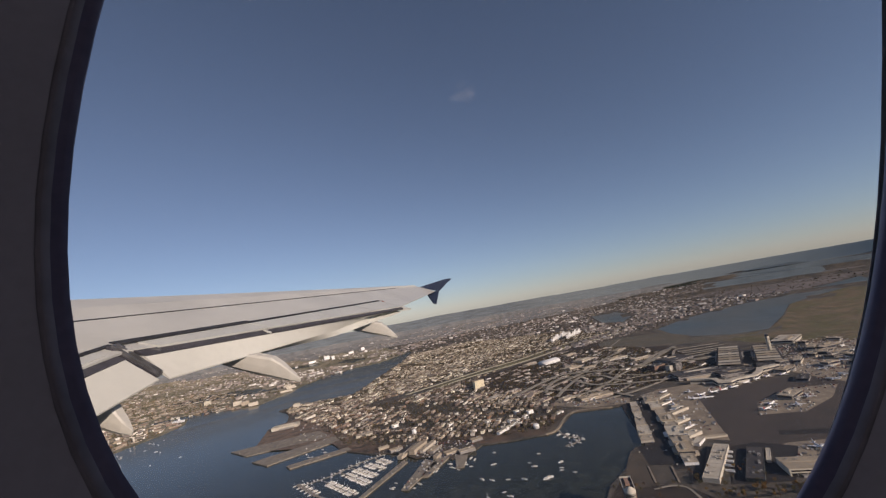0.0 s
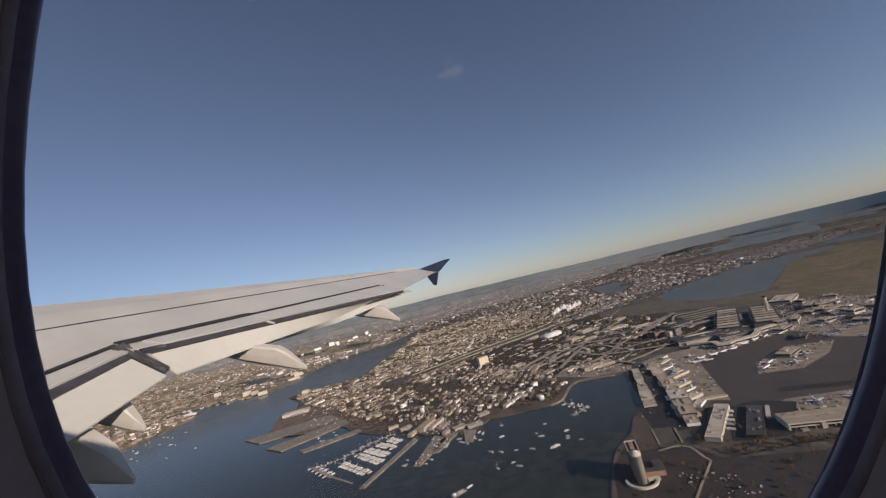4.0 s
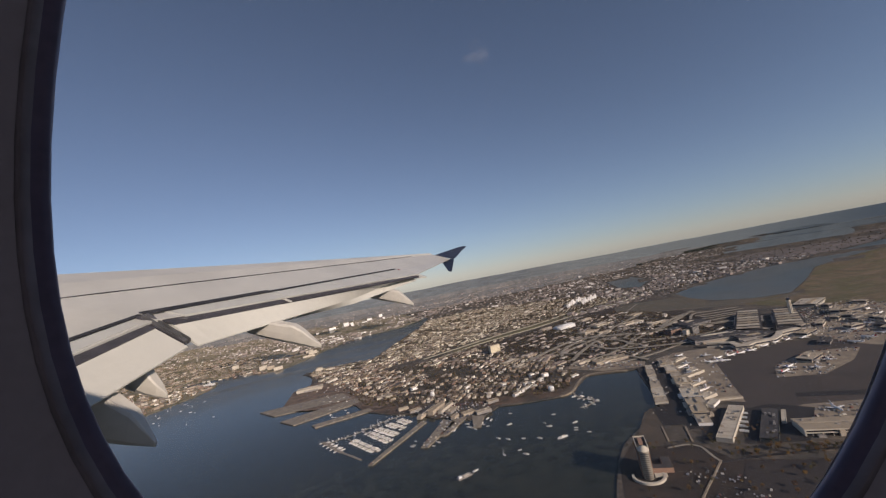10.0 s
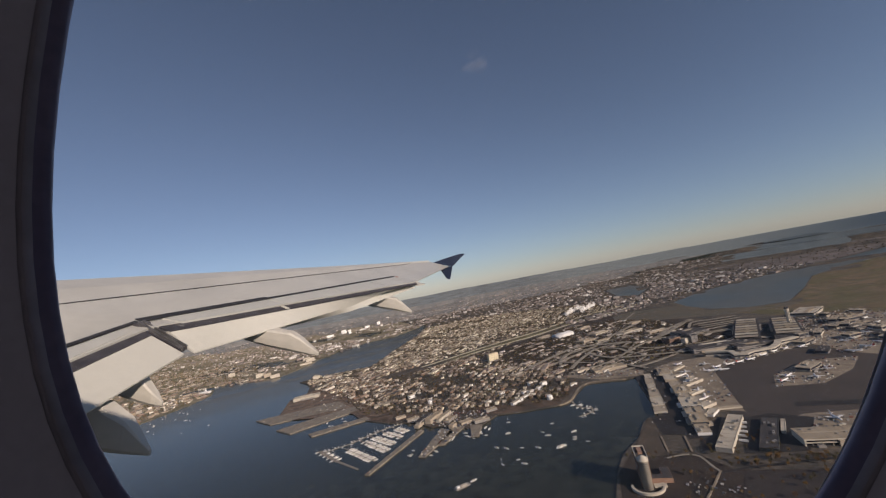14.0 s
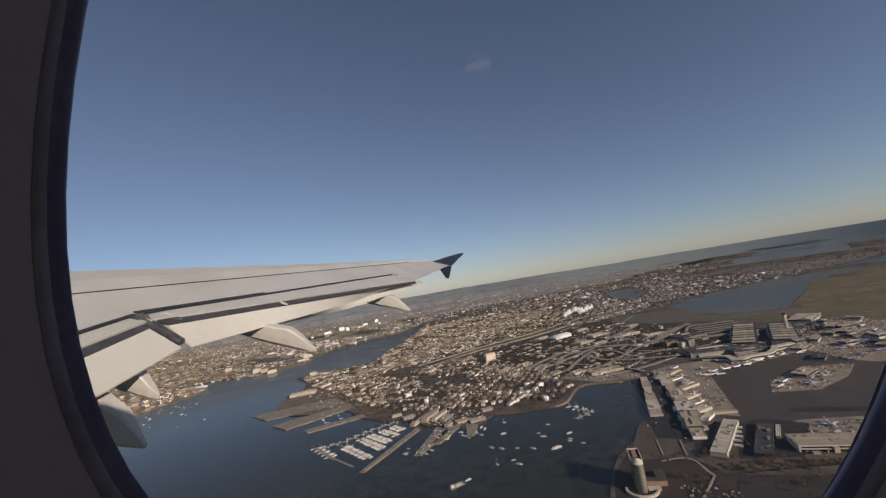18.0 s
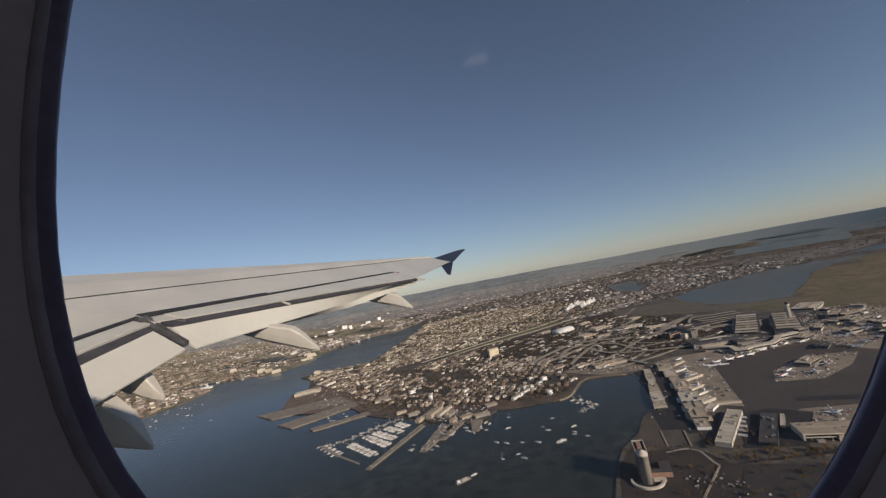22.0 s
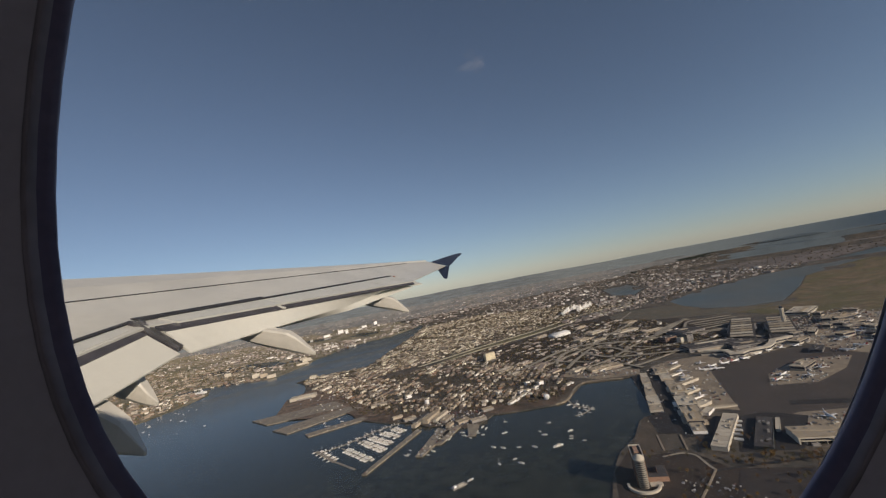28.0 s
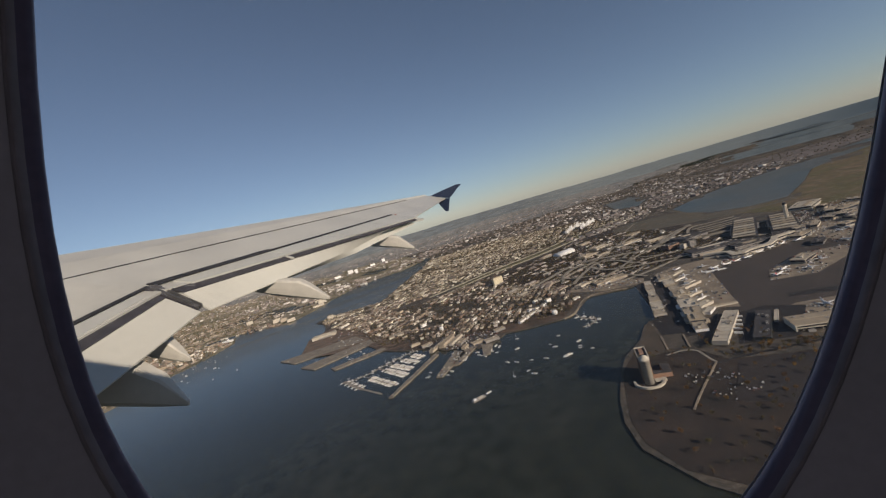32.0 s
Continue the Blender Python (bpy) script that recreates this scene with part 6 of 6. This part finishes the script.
def runway(at, long, turn, letters, label):
    """A strip 46 m wide along y from its threshold, with painted bars, dashes, edge lines and a darker rubbered middle."""
    strip_thing = tagged(part("runway", box_bm(60, long, 0.3, (0, long / 2, 0)), RUNWAY), label, "runway", kind="structure")
    strip_thing.matrix_world = pose(at[0], at[1], 0.5, 0, 0, turn)
    part("rubbered_strip", box_bm(15, long * 0.5, 0.02, (0, 120 + long * 0.25, 0.3)), RUBBERED, strip_thing, "black rubber streaks of landings")
    edge, dash, bar, block, threshold = stripe_mesh("edge_line", 0.9, long - 20, PAINT_WHITE), stripe_mesh("centre_dash", 0.9, 36, PAINT_WHITE), stripe_mesh("threshold_bar", 1.8, 45, PAINT_WHITE), stripe_mesh("aiming_block", 6, 45, PAINT_WHITE), stripe_mesh("threshold_line", 46, 3, PAINT_WHITE)

    def lay(name, me, x, y):
        ob = new(name, me)
        ob.parent = strip_thing
        ob.matrix_local = pose(x, y, 0.33)

    for x in (-23, 23):
        lay("edge_line", edge, x, long / 2)
    for k in range(int((long - 200) / 60)):
        lay("centre_dash", dash, 0, 140 + 60 * k)
    for k in range(12):
        lay("threshold_bar", bar, (k - 5.5) * 3.4 + (1.2 if k > 5 else -1.2), 34)
    lay("threshold_line", threshold, 0, 6)
    for x in (-11, 11):
        lay("aiming_block", block, x, 330)
        for k in (-3, 0, 3):
            lay("touchdown_bar", bar, x + k, 175)
        for k in (-1.5, 1.5):
            lay("touchdown_bar", bar, x + k, 480)
    for text, y in letters:
        lettering("runway_letter", text, 16, (0, y, 0.36), 0, PAINT_WHITE, strip_thing)
    return strip_thing


runway((1312, 333), 2250, -28.1, (("L", 66), ("4", 84)), "asphalt runway with white threshold bars and worn paint")
runway((1722, 110), 2000, -32.0, (), "long asphalt runway with white edge lines")
for pts, w in (([(1230, 360), (1330, 300), (1480, 420), (1560, 560), (1640, 720), (2300, 1960)], 24), ([(1000, 480), (1180, 420), (1320, 300), (1700, 130)], 30), ([(1480, 420), (1620, 460), (1780, 330), (1800, 200)], 24), ([(1560, 800), (1800, 700), (2030, 600)], 24), ([(1180, 420), (1380, 900), (1700, 1500)], 26), ([(1900, 240), (2350, 900), (2700, 1500)], 24)):
    ribbon("taxiway", pts, w, 0.9, RUNWAY, "grey asphalt taxiway across the grass", "taxiway", 0.5)
    ribbon("taxi_line", pts, 0.8, 0.98, PAINT_YELLOW, "yellow taxiway centre line", "marking", 0.06)
board = tagged(part("closed_taxiway", box_bm(150, 70, 0.3, (0, 0, 0.4)), RUNWAY), "closed taxiway painted with large yellow letters", "taxiway", kind="structure")
board.matrix_world = pose(1600, 520, 0.4, 0, 0, -20)
lettering("taxi_lettering", "TAXI", 30, (0, -11, 0.74), 0, PAINT_YELLOW, board)
for i, (x, y) in enumerate(((1385, 250), (1690, 330), (1250, 400), (1830, 420), (1760, 250))):
    mark = tagged(part("holding_mark", box_bm(9, 7, 0.06, (0, 0, 0.95)), PAINT_RED), "red painted holding mark on the taxiway", "marking", "holding marks")
    for k in (-2, 0, 2):
        part("mark_bar", box_bm(1.2, 4.5, 0.04, (k, 0, 1.01)), PAINT_WHITE, mark)
    mark.matrix_world = pose(x, y, 0.1, 0, 0, 30 * i)

# faint wisp far off, added to stand in for a reflection in the pane
WISP = bpy.data.materials.new("thin_reflection_wisp")
WISP.use_nodes = True
n, l = WISP.node_tree.nodes, WISP.node_tree.links
thin, fleece, mixed = n.new("ShaderNodeBsdfTransparent"), n.new("ShaderNodeBsdfTranslucent"), n.new("ShaderNodeMixShader")
mixed.inputs["Fac"].default_value = 0.022
l.new(thin.outputs[0], mixed.inputs[1]), l.new(fleece.outputs[0], mixed.inputs[2]), l.new(mixed.outputs[0], n["Material Output"].inputs["Surface"])
rr = random.Random(21)
bm = bmesh.new()
for k in range(9):
    at = Matrix.LocRotScale((rr.gauss(0, 55), rr.gauss(0, 40), rr.gauss(0, 16)), Euler((0, rr.uniform(-0.2, 0.2), rr.uniform(0, 6))), (rr.uniform(40, 90), rr.uniform(30, 60), rr.uniform(12, 26)))
    bmesh.ops.create_icosphere(bm, subdivisions=2, radius=1.0, matrix=at)
for v in bm.verts:
    v.co += noise.noise_vector(v.co * 0.03) * 14
wisp = tagged(part("reflection_wisp", bm, WISP, None, "", True), "faint white wisp standing in for a reflection in the pane", "cloud", kind="structure")
wisp.matrix_world = pose(571, 3094, 2150)
wisp.visible_shadow = False

# ---- trees near the hotel ----
BARK = material("bark", (0.10, 0.075, 0.055), 0.9, 0, (0.07, 0.055, 0.04), 3.0)
ORANGE_LEAF = material("orange_leaves", (1, 1, 1), 0.9, 0, (0.75, 0.75, 0.75), 0.6, 0.3, 2.0, each=0.2, ramp=[(0.16, 0.085, 0.02), (0.10, 0.075, 0.022), (0.20, 0.11, 0.02), (0.075, 0.065, 0.02), (0.12, 0.06, 0.02)])


def tree_kind(seed, tall):
    rt = random.Random(seed)
    bm = bmesh.new()
    loft([[(r * math.cos(2 * math.pi * k / 7), r * math.sin(2 * math.pi * k / 7), z) for k in range(7)] for r, z in ((0.35, -0.3), (0.25, tall * 0.3), (0.08, tall * 0.75))], bm=bm)
    for i in range(5):
        a = rt.uniform(0, 6.28)
        p, q = Vector((0, 0, tall * rt.uniform(0.25, 0.5))), Vector((math.cos(a) * tall * 0.3, math.sin(a) * tall * 0.3, tall * rt.uniform(0.55, 0.85)))
        loft([[tuple(c + Vector((r * math.cos(2 * math.pi * k / 4), r * math.sin(2 * math.pi * k / 4), 0))) for k in range(4)] for c, r in ((p, 0.12), (q, 0.03))], bm=bm)
    trunk = bpy.data.meshes.new("tree")
    bm.to_mesh(trunk)
    bm.free()
    trunk.materials.append(BARK)
    verts, faces = [], []
    for i in range(60):                       # leaf clumps, with gaps between them
        a, u, rad = rt.uniform(0, 6.28), rt.uniform(-0.8, 1), rt.uniform(0.5, 1)
        c = Vector((math.cos(a) * math.sqrt(1 - u * u) * rad * tall * 0.33, math.sin(a) * math.sqrt(1 - u * u) * rad * tall * 0.33, tall * (0.66 + 0.3 * u * rad)))
        s = tall * rt.uniform(0.05, 0.11)
        b = len(verts)
        verts += [tuple(c + Vector((rt.uniform(-s, s), rt.uniform(-s, s), rt.uniform(-s, s) * 0.7))) for _ in range(6)]
        faces += [(b, b + 1, b + 2), (b + 1, b + 3, b + 2), (b + 2, b + 3, b + 4), (b, b + 4, b + 5), (b + 1, b + 5, b + 3)]
    crown = bpy.data.meshes.new("crown")
    crown.from_pydata(verts, [], faces)
    crown.materials.append(ORANGE_LEAF)
    return trunk, crown


trees = [tree_kind(1, 9), tree_kind(2, 7), tree_kind(3, 11)]
rr = random.Random(3)
for i in range(330):
    if i < 130:                               # along the road before the hangars
        t = rr.random()
        x, y = 430 + 420 * t + rr.gauss(0, 8), 742 - 120 * t + rr.gauss(0, 9)
    else:
        x, y = rr.uniform(200, 560), rr.uniform(380, 840)
        if math.hypot(x - 290, y - 735) < 48 or x < 225 + max(0, y - 690) * 0.45 or (y < 470 and x < 330):
            continue
    trunk, crown = trees[i % 3]
    ob = new("tree", trunk)
    ob.matrix_world = pose(x, y, 0.4, 0, 0, rr.uniform(0, 360))
    c = new("crown", crown)
    c.parent = ob
    tagged(ob, "small orange and brown autumn tree by the road", "tree", "autumn trees")

# ---- small clutter on the aprons and car parks ----
VEHICLE = material("vehicle_paint", (1, 1, 1), 0.5, island=0.2, ramp=[(0.48, 0.48, 0.48), (0.10, 0.10, 0.11), (0.30, 0.30, 0.31), (0.55, 0.53, 0.48), (0.14, 0.06, 0.05), (0.08, 0.09, 0.12), (0.40, 0.37, 0.30)])
def lot(poly, count, size, tall, turn):
    x, y = scatter(poly, count)
    m = len(x)
    return np.column_stack([x, y, np.full(m, 0.6), rng.uniform(0.8, 1.3, m) * size, rng.uniform(0.8, 2.2, m) * size, rng.uniform(0.7, 1.3, m) * tall, np.radians(turn) + rng.choice([0, math.pi / 2], m)])


boxes("ground_vehicles", np.concatenate([lot([(640, 800), (690, 850), (820, 815), (980, 755), (985, 690), (880, 730), (770, 770)], 260, 2.6, 2.4, -20), lot([(590, 1110), (640, 1390), (720, 1420), (760, 1260), (620, 960)], 120, 3.0, 2.6, 67),
    lot([(770, 1040), (830, 1120), (985, 1190), (1090, 1140), (862, 1005)], 220, 3.0, 2.6, 28), lot([(820, 1300), (1000, 1330), (1140, 1350), (1120, 1385), (905, 1410)], 300, 3.0, 2.6, -16), lot([(1080, 1180), (1600, 1200), (1650, 1700), (1300, 1700)], 1500, 2.6, 2.6, 25),
    lot([(450, 1010), (540, 1320), (640, 1370), (500, 970)], 50, 2.6, 2.2, 71)]), (VEHICLE, VEHICLE), "baggage carts, trucks and containers on the apron", "vehicles")
boxes("pier_clutter", np.concatenate([lot([(-892, 1703), (-784, 1599), (-480, 1650), (-560, 1775)], 22, 3.5, 2.6, 10), lot([(-719, 1504), (-636, 1429), (-400, 1590), (-470, 1640)], 22, 3.2, 2.6, 25), lot([(-556, 1385), (-533, 1352), (-350, 1425), (-372, 1462)], 16, 2.8, 2.2, 25),
    lot([(-277, 985), (-265, 980), (-146, 1206), (-162, 1220)], 45, 2.0, 2.0, 62), lot([(-150, 1030), (-132, 1022), (-60, 1160), (-95, 1200)], 60, 2.6, 2.8, 62), lot([(-105, 1080), (-85, 1075), (-20, 1190), (-50, 1215)], 40, 2.6, 2.8, 62),
    lot([(-230, 1335), (-181, 1300), (-125, 1228), (-20, 1165), (60, 1225), (20, 1300), (-150, 1360)], 420, 2.6, 2.6, 62), lot([(-780, 1960), (-700, 1700), (-470, 1600), (-420, 1700), (-600, 1940)], 90, 4.2, 3.0, 20), lot([(360, 1490), (423, 1545), (590, 1390), (570, 1345), (451, 1380)], 160, 3.2, 2.8, 35)]), (VEHICLE, VEHICLE), "crates, trucks and stores on the piers and yards", "stores")
boxes("parked_cars", np.concatenate([lot([(407, 990), (505, 955), (455, 865), (360, 855)], 16, 2.1, 1.5, 60), lot([(330, 720), (400, 700), (420, 600), (340, 600)], 60, 2.1, 1.5, 50), lot([(440, 1450), (700, 1500), (760, 1580), (480, 1540)], 500, 2.4, 1.6, 15),
    lot([(560, 1900), (900, 1880), (1100, 2250), (700, 2450)], 1800, 2.2, 1.7, 30), lot([(1125, 1560), (1270, 1560), (1270, 1730), (1125, 1730)], 10, 2, 1.5, 25)]), (VEHICLE, VEHICLE), "parked cars and trucks in rows", "cars")
